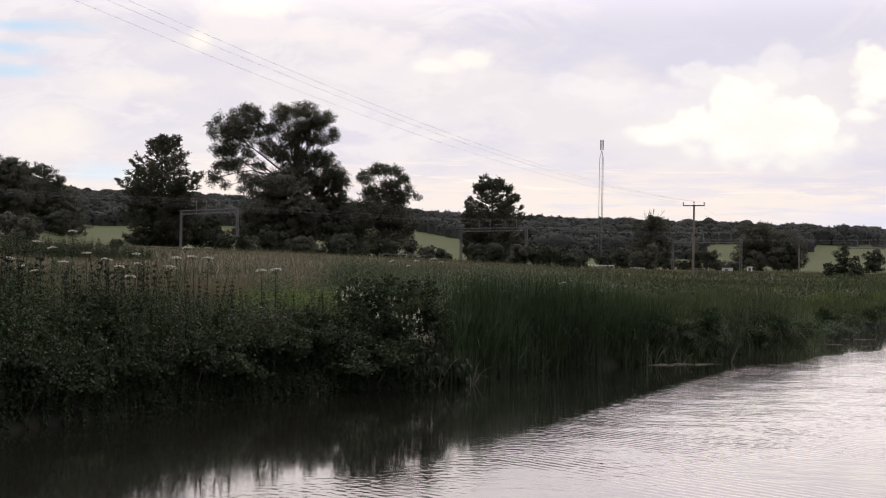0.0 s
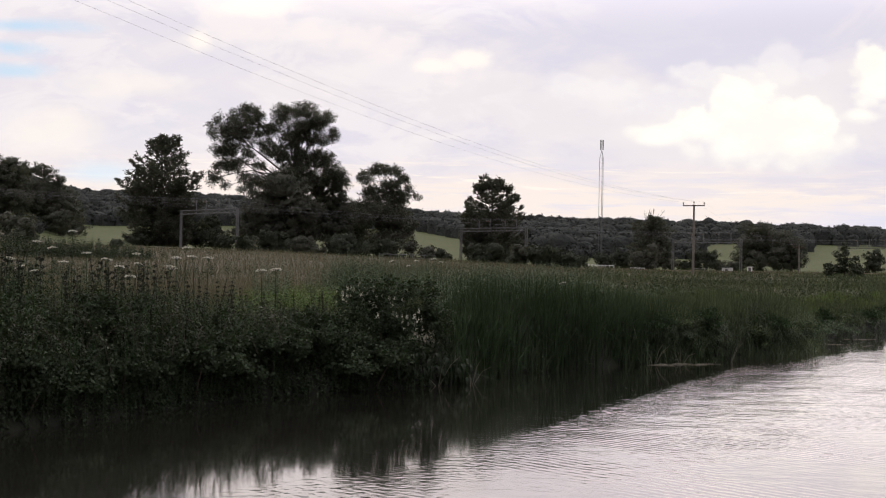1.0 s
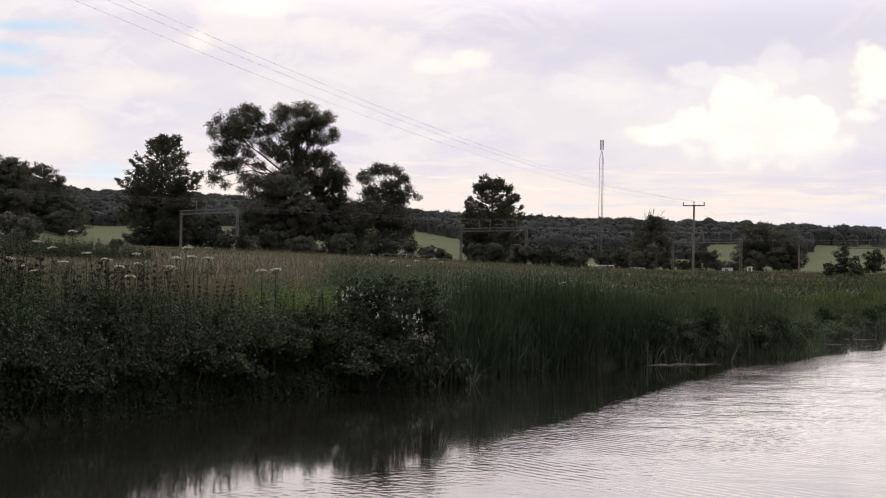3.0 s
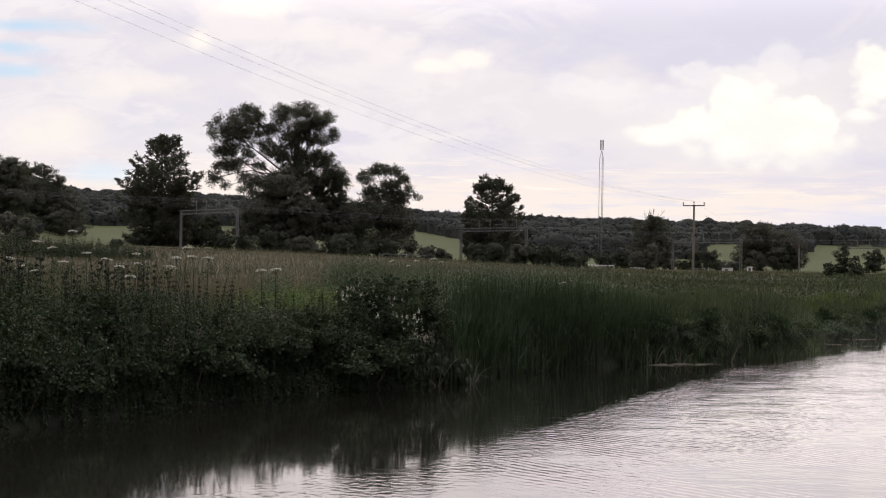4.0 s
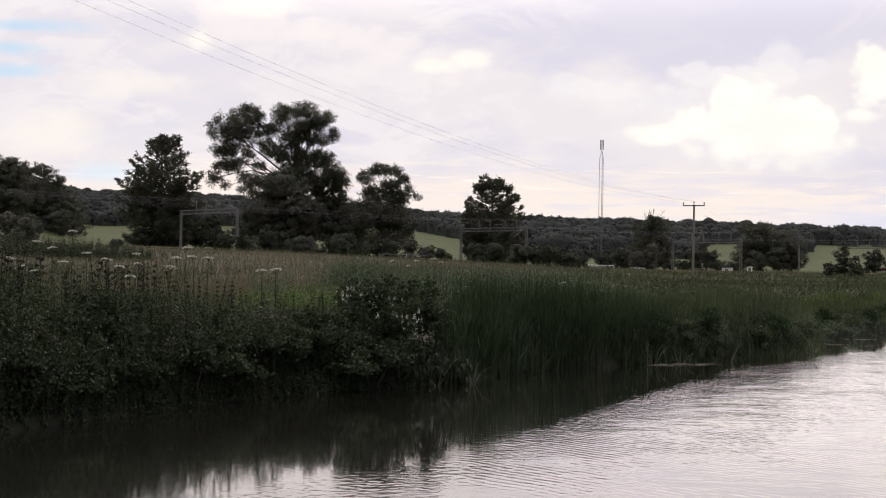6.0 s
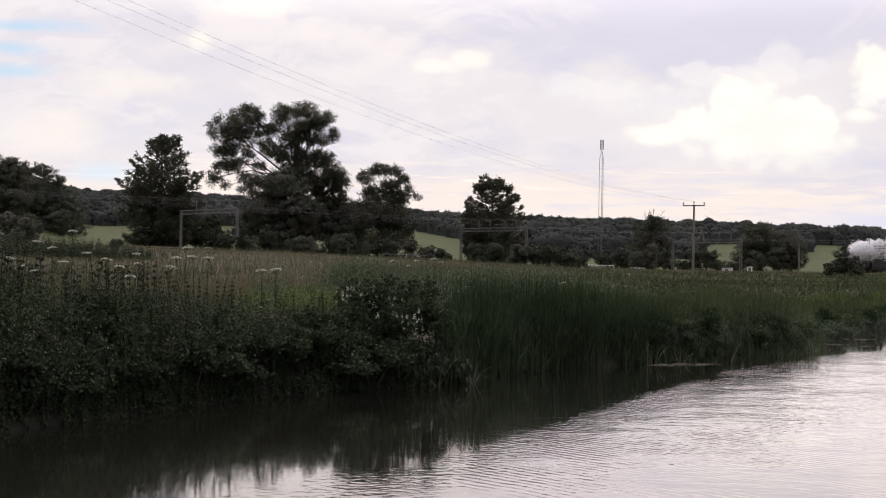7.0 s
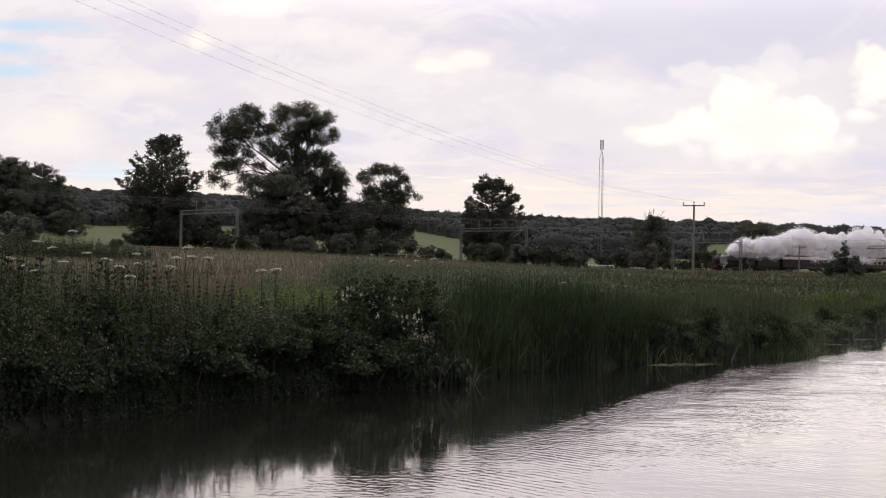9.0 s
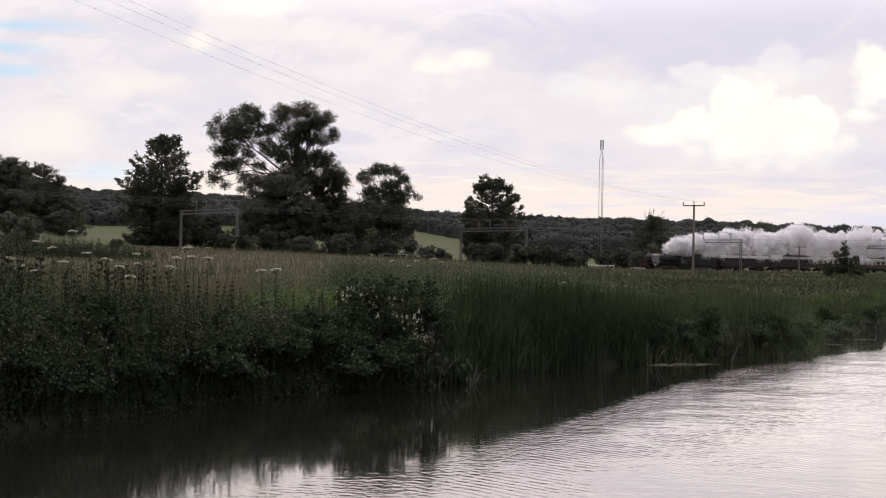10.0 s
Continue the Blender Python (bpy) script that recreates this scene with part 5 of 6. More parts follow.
def wheel_placed(r, spokes, x):
    bm = wheel_mesh(r, spokes)
    bmesh.ops.translate(bm, vec=(x, 0, r), verts=bm.verts)
    return bm


def lathe_up(x, z, r, h):
    bm = bmesh.new()
    bmesh.ops.create_uvsphere(bm, u_segments=16, v_segments=8, radius=1.0, matrix=Matrix.LocRotScale((x, 0, z), None, (r, r, h)))
    for f in bm.faces:
        f.smooth = True
    return bm


def arch(bm, x0, x1, half, z, rise, seg=14, lip=0.10):
    """A low arched roof from x0 to x1, closed below."""
    out = []
    for x in (x0, x1):
        row = [bm.verts.new((x, half, z - lip))]
        for k in range(seg + 1):
            a = math.pi * k / seg
            row.append(bm.verts.new((x, half * math.cos(a), z + rise * math.sin(a) ** 0.8)))
        row.append(bm.verts.new((x, -half, z - lip)))
        out.append(row)
    n = len(out[0])
    for k in range(n):
        bm.faces.new((out[0][k], out[0][(k + 1) % n], out[1][(k + 1) % n], out[1][k]))
    bm.faces.new(out[0])
    bm.faces.new(out[1][::-1])
    bmesh.ops.recalc_face_normals(bm, faces=bm.faces)
    return bm


def tender():
    ob = thing("tender", "dark locomotive tender piled with coal", "tender")
    part("tank", box((8.2, 2.6, 2.1), (-4.4, 0, 2.25), bevel=0.12), M_LOCO, ob)
    part("frame", box((8.6, 2.2, 0.45), (-4.5, 0, 1.0), bevel=0.03), M_IRON, ob)
    g = np.random.default_rng(31)
    bm = bmesh.new()
    bmesh.ops.create_icosphere(bm, subdivisions=3, radius=1.0, matrix=Matrix.LocRotScale((-3.6, 0, 3.1), None, (2.9, 1.1, 0.65)))
    for v in bm.verts:
        v.co += Vector(g.normal(0, 0.06, 3))
    part("coal", bm, M_COAL, ob, "heap of black coal")
    part("buffer_beam", box((0.16, 2.4, 0.5), (-8.8, 0, 1.05), bevel=0.02), M_IRON, ob)
    for x in (-1.5, -3.5, -5.5, -7.5):
        part("wheel", wheel_placed(0.60, 10, x), M_IRON, ob)
    return ob


def coach(label, lower, upper, roof, length=18.0):
    """Passenger coach; x = 0 at its front end."""
    ob = thing("passenger_coach", label, "railway coach", group="coaches of the train")
    mid = -length / 2 - 0.2
    part("lower_body", box((length, 2.72, 1.12), (mid, 0, 1.72), bevel=0.06), lower, ob)
    part("upper_body", box((length, 2.68, 0.98), (mid, 0, 2.76), bevel=0.05), upper, ob)
    bm = bmesh.new()
    arch(bm, mid - length / 2, mid + length / 2, 1.38, 3.26, 0.60)
    part("roof", bm, roof, ob)
    n = 8
    pane = bpy.data.meshes.new("window")
    bm = box((1.3, 0.03, 0.72), bevel=0.012)
    bm.to_mesh(pane)
    bm.free()
    pane.materials.append(M_PANE)
    for y in (1.352, -1.352):
        for k in range(n):
            w = part("window", pane, M_PANE, ob)
            w.location = (mid + (k - (n - 1) / 2) * length / (n + 0.4), y, 2.72)
        for x in (mid - length / 2 + 0.7, mid + length / 2 - 0.7):
            part("door", box((0.7, 0.05, 1.95), (x, y * 1.005, 2.2), bevel=0.01), lower, ob)
    for k in range(6):
        part("roof_ventilator", rod((mid + (k - 2.5) * 2.7, 0.0, 3.80), (mid + (k - 2.5) * 2.7, 0.0, 3.98), 0.16, 0.12, 8), M_ROOF, ob)
    part("underframe", box((length - 4, 2.0, 0.35), (mid, 0, 0.92), bevel=0.03), M_IRON, ob)
    part("corridor_connection", box((0.4, 1.0, 2.2), (-0.05, 0, 2.2), bevel=0.03), M_IRON, ob)
    for x in (mid - length / 2 + 2.9, mid + length / 2 - 2.9):
        bog = part("bogie", box((3.2, 2.2, 0.4), (x, 0, 0.62), bevel=0.05), M_IRON, ob)
        for dx in (-1.25, 1.25):
            part("wheelset", wheel_placed(0.46, 8, x + dx), M_IRON, bog)
    return ob


engine, drivers = locomotive()
train = [(engine, 0.0), (tender(), 15.4)]
liveries = [("maroon railway coach with a pale roof", M_MAROON, M_MAROON, M_PALE_ROOF), ("maroon railway coach with a grey roof", M_MAROON, M_MAROON, M_ROOF),
            ("brown and cream railway coach", M_BROWN, M_CREAM, M_ROOF), ("brown and cream railway coach", M_BROWN, M_CREAM, M_ROOF),
            ("maroon railway coach with a grey roof", M_MAROON, M_MAROON, M_ROOF), ("maroon railway coach with a grey roof", M_MAROON, M_MAROON, M_ROOF)]
for k, (lab, lo, up, rf) in enumerate(liveries):
    train.append((coach(lab, lo, up, rf), 25.1 + 18.5 * k))


def puff_mesh(seed, mat, core=0.9, flecks=420):
    """A billow of steam about 1 in radius: a lumpy heart, thinning out into fine flecks of vapour."""
    g = np.random.default_rng(seed)
    off = Vector((seed * 3.1, seed * 1.7, 0))

    def swell(c):
        d = 0.84 + 0.42 * noise.noise(c * 1.1 + off)
        for f, a in ((2.1, 0.34), (4.3, 0.20)):
            d += a * (0.42 - abs(noise.noise(c * f + off * f)))
        return d

    heart = None
    if core:
        bm = bmesh.new()
        bmesh.ops.create_icosphere(bm, subdivisions=3, radius=1.0)
        v = np.array([(p.co * swell(p.co) * core)[:] for p in bm.verts])
        heart = mesh_of("steam_puff", v, np.array([[q.index for q in p.verts] for p in bm.faces]), mat, True)
        bm.free()
    d = unit(g.normal(size=(flecks, 3)))
    r = np.array([swell(Vector(p)) for p in d])
    depth = 0.90 + 0.13 * np.abs(g.normal(size=flecks)) if core else g.uniform(0, 1, flecks) ** 0.5 * 1.15
    v, f = leaf_cards(d * (r * depth)[:, None], g.uniform(0.07, 0.18, flecks) * (1.0 if core else 1.2), up=0.0, fold=0.1, g=g)
    return heart, mesh_of("vapour", v, f, mat, True)


def front_at(t):
    return -18.84 + SPEED * (10.0 - t)


PUFFS = []


def steam():
    """Puffs left hanging over the line by the engine; each keeps its shape and climbs slowly."""
    g = np.random.default_rng(41)
    shapes = [[puff_mesh(k, M_STEAM, c, n) for k in range(7)] for c, n in ((0.92, 300), (0.95, 420), (0.0, 380))]
    for s in np.arange(-15.0, 112.0, 2.0):
        lift = 0.5 + 0.5 * math.sin(s * 0.36) * math.cos(s * 0.13 + 1.0)
        for layer in range(5):
            r = (g.uniform(1.1, 1.8), g.uniform(1.3, 2.0) + 0.7 * lift, g.uniform(0.7, 1.6), g.uniform(1.6, 2.6), g.uniform(0.8, 1.5))[layer]
            if layer == 2 and g.uniform() < 0.35 or layer == 3 and g.uniform() < 0.25 or layer == 4 and math.sin(s * 0.31 + 0.6) < 0.35:
                continue
            heart, vapour = shapes[(0, 1, 2 if g.uniform() < 0.5 else 0, 2, 2)[layer]][int(g.integers(7))]
            if heart:
                ob = solo("steam_puff", heart, "billowing white puff of locomotive steam", "steam", group="steam behind the engine")
                tagged(part("vapour", vapour, M_STEAM, ob), kind="stuff")
            else:
                ob = solo("steam_wisp", vapour, "thin torn wisp of white locomotive steam", "steam", kind="stuff")
            ob.scale = (r * g.uniform(1.0, 1.4), r, r * g.uniform(0.8, 1.05))
            PUFFS.append((ob, float(s + g.normal(0, 0.6)), layer, r, float(g.uniform(0, 360)), float(g.normal(0, 0.5) + (2.0 if layer == 4 else 0.0)), lift, float(g.uniform(0.3, 0.8))))


steam()


def leaks():
    """Small wisps of leaking steam that travel with the engine."""
    out = []
    for k, (back, across, z, r) in enumerate(((2.6, 1.7, 1.3, 0.6), (3.6, 1.6, 1.9, 0.45), (10.8, 1.7, 2.4, 0.6), (12.0, 1.5, 1.9, 0.5))):
        _, vapour = puff_mesh(20 + k, M_STEAM, 0.0, 90)
        ob = solo("steam_wisp", vapour, "small white wisp of steam leaking beside the engine", "steam", kind="stuff")
        ob.scale = (r * 1.5, r, r)
        out.append((ob, back, across, z))
    return out


LEAKS = leaks()


# ---------------------------------------------------------------- river bank plants
def clumped(n_clumps, per, x0, x1, y0, y1, lo, hi, spread, g):
    """Points in tufts: the points, and for each the number of its tuft."""
    c = scatter(n_clumps, x0, x1, y0, y1, lo, hi, g)
    k = np.repeat(np.arange(n_clumps), per)
    p = c[k] + np.concatenate([g.normal(0, spread, (len(k), 2)), np.zeros((len(k), 1))], 1)
    p[:, 2] = np.maximum(ground_z(p[:, 0], p[:, 1]), -0.12)
    return p, k


def reed_bed():
    g = np.random.default_rng(22)
    pieces = []
    p, k = clumped(430, 40, 0.35, 7.0, 26, 42, -0.05, 5.0, 0.15, g)
    d = beside(FAR_BANK, p[:, 0], p[:, 1])
    tuft = g.uniform(0.5, 1.06, 430)[k] * np.interp(p[:, 0], [-0.1, 0.8, 3.4, 5.0, 7.0], [0.8, 1.0, 0.95, 0.66, 0.40])
    h = (2.32 - p[:, 2]) * tuft * g.uniform(0.5, 1.06, len(p))
    # each tuft leans its own way
    way = g.normal(0, 1.1, (430, 2))[k]
    pieces.append(blades(p, h, g.uniform(0.014, 0.046, len(p)), 0.34, 4, g, 0.9, 0.34, (way[:, 0] + 0.1, way[:, 1] - 0.2)))
    # bent and broken blades low over the water
    q, _ = clumped(60, 8, 0.2, 6.0, 26, 38, -0.1, 0.5, 0.12, g)
    pieces.append(blades(q, g.uniform(0.6, 1.3, len(q)), 0.02, 0.75, 5, g, 0.9, 0.5, (0.6, -0.7)))
    # short dark blades added to stand in for the shade low among the reeds
    low, _ = clumped(420, 22, 0.2, 7.5, 26, 42, -0.12, 3.0, 0.12, g)
    stuff("reed_foot_shade", [blades(low, g.uniform(0.35, 1.05, len(low)) * np.interp(low[:, 0], [4.0, 7.5], [1.0, 0.5]), g.uniform(0.03, 0.07, len(low)), 0.4, 2, g, 0.8, 0.3)], M_HERB,
          "dark dead leaves and sheaths added for the shade at the foot of the reeds", "reeds")
    stuff("reed_bed", pieces, M_REED, "tall green reeds standing in the water's edge", "reeds")


def sedge_bank():
    g = np.random.default_rng(23)
    pieces = []
    for n, per, box_, h0, w, lean, droop in (
        (210, 60, (4.6, 12.6, 31, 48, -0.25, 1.4), 0.92, 0.018, 0.85, 0.80),
        (130, 60, (4.6, 13.0, 32, 52, 0.8, 4.5), 0.85, 0.018, 0.6, 0.5),
        (90, 40, (5.0, 15.0, 34, 60, 4.0, 11.0), 0.62, 0.020, 0.42, 0.3),
        (110, 50, (11.6, 25.0, 43, 68, -0.25, 1.0), 0.42, 0.022, 0.75, 0.75),
        (150, 40, (12.0, 26.0, 46, 80, 1.5, 9.0), 0.46, 0.030, 0.55, 0.4),
    ):
        p, k = clumped(n, per, *box_, 0.20, g)
        d = beside(FAR_BANK, p[:, 0], p[:, 1])
        h = h0 * g.uniform(0.45, 1.2, n)[k] * g.uniform(0.6, 1.1, len(p))
        pieces.append(blades(p, h, w * g.uniform(0.6, 1.5, len(p)), lean, 3 if h0 > 0.9 else 2, g, 0.9, droop, (0.15, -0.30)))
    fresh = []
    for n, per, box_, h0, w in ((190, 60, (5.4, 15.0, 35, 58, 2.2, 11.0), 0.62, 0.022), (170, 60, (13.0, 28.0, 48, 80, 1.4, 11.0), 0.50, 0.030), (40, 60, (3.4, 6.5, 32, 42, 2.0, 6.0), 1.25, 0.018)):
        p, k = clumped(n, per, *box_, 0.24, g)
        patchy = waves(p[:, 0], p[:, 1] * 0.4, 0.55, 41) > -0.15
        p, k = p[patchy], k[patchy]
        fresh.append(blades(p, h0 * g.uniform(0.6, 1.2, n)[k] * g.uniform(0.6, 1.1, len(p)), w * g.uniform(0.6, 1.4, len(p)), 0.38, 2, g, 0.8, 0.25))
    stuff("fresh_tufts", fresh, M_FRESH, "fresh light green grass tufts behind the river bank", "grass")
    stuff("sedge_bank", pieces, M_SEDGE, "arching green sedge tussocks overhanging the water", "sedge")


def leafy(at, height, levels, per, size, droop, g, taper=0.6, lean=0.10):
    """Upright herbs with rings of leaves, as (verts, quads) and the stems."""
    n = len(at)
    a, tilt = g.uniform(0, 6.283, n), np.abs(g.normal(0, lean, n))
    push = np.stack([np.cos(a) * tilt, np.sin(a) * tilt], 1)
    s = np.linspace(0.12, 1.0, levels)[None, :, None] + g.normal(0, 0.02, (n, levels, per))
    base = np.zeros((n, levels, per, 3))
    base[..., 0] = at[:, None, None, 0] + push[:, None, None, 0] * height[:, None, None] * s * s
    base[..., 1] = at[:, None, None, 1] + push[:, None, None, 1] * height[:, None, None] * s * s
    base[..., 2] = at[:, None, None, 2] + height[:, None, None] * s
    ang = g.uniform(0, 6.283, (n, levels, per))
    ln = size * (1.05 - taper * s) * g.uniform(0.6, 1.3, (n, levels, per)) * g.uniform(0.75, 1.25, (n, 1, 1))
    d = np.stack([np.cos(ang), np.sin(ang), g.normal(0.15, 0.25, ang.shape)], -1)
    side = np.stack([-np.sin(ang), np.cos(ang), g.normal(0, 0.25, ang.shape)], -1)
    L = ln[..., None]
    dz = np.zeros_like(d)
    dz[..., 2] = droop
    v = np.stack([base, base + d * L * 0.5 + side * L * 0.27, base + d * L - dz * L, base + d * L * 0.5 - side * L * 0.27], -2)
    v = v.reshape(-1, 3)
    return (v, np.arange(len(v)).reshape(-1, 4)), blades(at, height, 0.012, lean, 2, g, 0.5)


def bank_herbs():
    """Nettles and rough herbs on the nearer bank, taller ones behind the reeds."""
    g = np.random.default_rng(24)
    leaves, stems, pale, tall, blades_ = [], [], [], [], []

    def grow(at, h, levels, per, size, droop=0.5, taper=0.6, into=leaves):
        a, b = leafy(at, h, levels, per, size, droop, g, taper)
        into.append(a)
        stems.append(b)

    # bank face
    a = scatter(2100, -10, -0.6, 10, 31, -0.12, 3.8, g)
    top = np.interp(a[:, 0], [-9, -6, -5.3, -3.7, -2.8, -2.0, -0.6], [2.30, 2.18, 1.95, 1.60, 1.36, 1.40, 1.6]) + 0.18 * waves(a[:, 0], a[:, 1], 1.3, 8)
    inland = beside(FAR_BANK, a[:, 0], a[:, 1])
    h = np.maximum(0.22, (top - a[:, 2]) * np.interp(inland, [-0.1, 0.4, 1.4, 3.8], [0.85, 1.12, 1.05, 0.8]) * g.uniform(0.72, 1.1, len(a)))
    small = g.uniform(0, 1, len(a)) < 0.55
    grow(a[small], h[small], 9, 4, 0.068)
    grow(a[~small], h[~small], 8, 3, 0.092, 0.6)
    # grasses among them
    gr = scatter(4200, -13, -1.0, 12, 33, 0.6, 5.0, g)
    gh = np.interp(gr[:, 0], [-9, -6, -4, -2.5, -1], [1.25, 1.0, 0.6, 0.45, 0.6]) * g.uniform(0.5, 1.15, len(gr))
    blades_.append(blades(gr, gh, g.uniform(0.006, 0.014, len(gr)), 0.28, 4, g, 0.9, 0.2))
    # spilling over the edge
    b = scatter(1100, -10, 0.4, 8, 30, -0.22, 0.35, g)
    b[:, 2] = np.maximum(b[:, 2], 0.0)
    hole = 0.5 + 0.5 * waves(b[:, 0], b[:, 1], 2.2, 15)
    k = (g.uniform(0, 1, len(b)) < 0.15 + 0.6 * hole) & ~((b[:, 0] > -6.2) & (b[:, 0] < -5.0) & (b[:, 1] < 20.2) & (g.uniform(0, 1, len(b)) < 0.3))
    grow(b[k], g.uniform(0.15, 0.65, k.sum()), 6, 4, 0.066, 0.6)
    far_left = scatter(900, -9, -4.2, 13, 22, -0.02, 0.8, g)
    grow(far_left, g.uniform(0.2, 0.55, len(far_left)), 6, 4, 0.06, 0.6)
    # low growth on the bank's face
    lo = scatter(1200, -10, 0.6, 8, 31, -0.08, 0.55, g)
    lo[:, 2] = np.maximum(lo[:, 2], 0.0)
    bare = (lo[:, 0] > -6.3) & (lo[:, 0] < -4.9) & (lo[:, 2] < 0.08)
    lo = lo[~bare]
    grow(lo, g.uniform(0.25, 0.6, len(lo)), 7, 4, 0.062, 0.7)
    # herbs standing in the reeds
    cr = scatter(420, -0.4, 4.6, 27, 40, 1.2, 5.0, g)
    grow(cr, (2.38 - cr[:, 2]) * g.uniform(0.75, 1.05, len(cr)), 14, 4, 0.085, 0.4, into=tall)
    # low leafy mounds along the right bank
    rb = scatter(700, 4.4, 12.6, 31, 48, -0.25, 2.6, g)
    rb[:, 2] = np.maximum(rb[:, 2], 0.0)
    grow(rb, (0.62 + 0.22 * waves(rb[:, 0], rb[:, 1], 1.1, 18)) * g.uniform(0.6, 1.15, len(rb)), 9, 4, 0.055, 0.5)
    rc = scatter(600, 12.0, 24.0, 44, 66, -0.2, 4.0, g)
    rc[:, 2] = np.maximum(rc[:, 2], 0.0)
    grow(rc, (0.30 + 0.14 * waves(rc[:, 0], rc[:, 1], 0.7, 19)) * g.uniform(0.6, 1.15, len(rc)), 7, 4, 0.075, 0.5)
    # tall willowherb behind the reeds and at the meadow's edge
    c, _ = clumped(400, 5, -4.6, 8.5, 31, 66, 4.2, 30.0, 0.28, g)
    grow(c, np.interp(c[:, 1], [31, 66], [1.30, 1.55]) * (1 + 0.22 * waves(c[:, 0], c[:, 1], 0.6, 20)) * np.repeat(g.uniform(0.7, 1.12, 400), 5) * g.uniform(0.75, 1.08, len(c)) * np.interp(c[:, 0] / c[:, 1], [0.09, 0.12], [1, 0.5]), 13, 5, 0.078, 0.5, into=tall)
    d = scatter(420, 3.6, 15.0, 36, 58, 3.5, 12.0, g)
    grow(d, 0.6 * g.uniform(0.5, 1.2, len(d)), 7, 3, 0.10, 0.4)
    e = scatter(360, -16, -4.4, 24, 42, 3.4, 14.0, g)
    grow(e, g.uniform(0.3, 0.6, len(e)), 7, 3, 0.08, 0.4)
    f = scatter(500, -34, -12, 40, 95, 14.0, 70.0, g)
    grow(f, g.uniform(0.6, 1.3, len(f)), 9, 4, 0.14, 0.4)
    # rank growth along the old field edge
    k = 620
    u = g.uniform(0, 1, k)
    r = np.stack([-47.0 + 16.5 * u + g.normal(0, 1.2, k), 138.0 + g.normal(0, 4.0, k), np.zeros(k)], 1)
    r[:, 2] = ground_z(r[:, 0], r[:, 1])
    grow(r, (2.7 - 1.5 * u) * g.uniform(0.6, 1.15, k) * (1 + 0.25 * waves(r[:, 0], r[:, 1], 0.5, 33)), 8, 4, 0.26, 0.4)
    # scattered tufts of taller weeds over the wet meadow
    k = 330
    y = 46 + 150 * g.uniform(0, 1, k) ** 1.5
    x = g.uniform(0.09, 0.34, k) * y
    q = np.stack([np.repeat(x, 5) + g.normal(0, 1.6, 5 * k), np.repeat(y, 5) + g.normal(0, 2.2, 5 * k), np.zeros(5 * k)], 1)
    q[:, 2] = ground_z(q[:, 0], q[:, 1])
    q = q[beside(FAR_BANK, q[:, 0], q[:, 1]) > 4]
    grow(q, g.uniform(0.35, 0.85, len(q)) * (1 + 0.3 * waves(q[:, 0], q[:, 1], 0.3, 43)), 6, 4, 0.17, 0.4)
    # fresh green patch between the meadow and the bank
    p = scatter(1100, -4.6, -1.6, 27.5, 37, 3.2, 13.0, g)
    grow(p, g.uniform(0.5, 0.85, len(p)), 7, 3, 0.10, 0.3, into=pale)
    stuff("bank_herbs", leaves, M_HERB, "dark leafy nettles and rough herbs on the river bank", "wild plants")
    stuff("willowherb", tall, M_WILLOW, "tall grey-green willowherb behind the reeds", "wild plants")
    stuff("fresh_herbs", pale, M_FRESH, "fresh green low herbs beside the meadow", "wild plants")
    stuff("bank_grass", blades_, M_GRASS, "long rank grass among the nettles", "grass")
    stuff("herb_stems", stems, M_REED, "thin green stems of bank herbs", "wild plants")


def lineside_grass():
    """Long grass and weeds on the verges of the railway."""
    g = np.random.default_rng(29)
    n = 26000
    s, c = g.uniform(-190, 120, n), np.where(g.uniform(0, 1, n) < 0.6, g.uniform(9.8, 17, n), g.uniform(-19, -9.8, n))
    x = TRACK_AT[0] + TRACK_ALONG[0] * s + TRACK_ACROSS[0] * c
    y = TRACK_AT[1] + TRACK_ALONG[1] * s + TRACK_ACROSS[1] * c
    at = np.stack([x, y, ground_z(x, y) - 0.05], 1)
    h = 0.95 * g.uniform(0.5, 1.3, n) * (1 + 0.35 * waves(x, y, 0.25, 17))
    stuff("lineside_grass", [blades(at, h, 0.06 * g.uniform(0.6, 1.5, n), 0.3, 1, g)], M_GRASS, "rank grass on the railway verges", "grass")


lineside_grass()
reed_bed()
sedge_bank()
bank_herbs()


def small_bush(at, r, h, seed, label, mat, dense=0.5):
    z0 = max(0.0, float(ground_z(*at)))
    g = np.random.default_rng(seed)
    lobes = [(g.normal(0, r * 0.4), g.normal(0, r * 0.4), h * g.uniform(0.35, 0.78), r * g.uniform(0.4, 0.6), h * g.uniform(0.2, 0.3)) for _ in range(5)]
    tree("bramble_bush", label, (*at, z0), h * 0.5, 0.02, lobes, leaf=0.068, dense=dense, clump=0.18, category="bush", mat=mat, seed=seed)


for k, (x, y, r, h) in enumerate(((-8.4, 18.5, 1.1, 1.55), (-7.2, 18.9, 0.9, 1.35), (-6.6, 20.6, 0.9, 1.2), (-5.6, 21.4, 0.8, 1.0), (-9.6, 17.0, 1.1, 1.7), (-1.4, 26.5, 0.75, 1.45), (-0.7, 27.1, 0.7, 1.3),
                                  (-1.7, 27.0, 0.6, 1.5), (-0.2, 27.4, 0.5, 1.15), (-2.6, 25.3, 0.6, 0.9), (-0.55, 26.75, 0.5, 0.95), (-0.95, 26.3, 0.5, 0.9))):
    small_bush((x, y), r, h, 90 + k, "dark tangled bramble bush on the river bank", M_HERB)


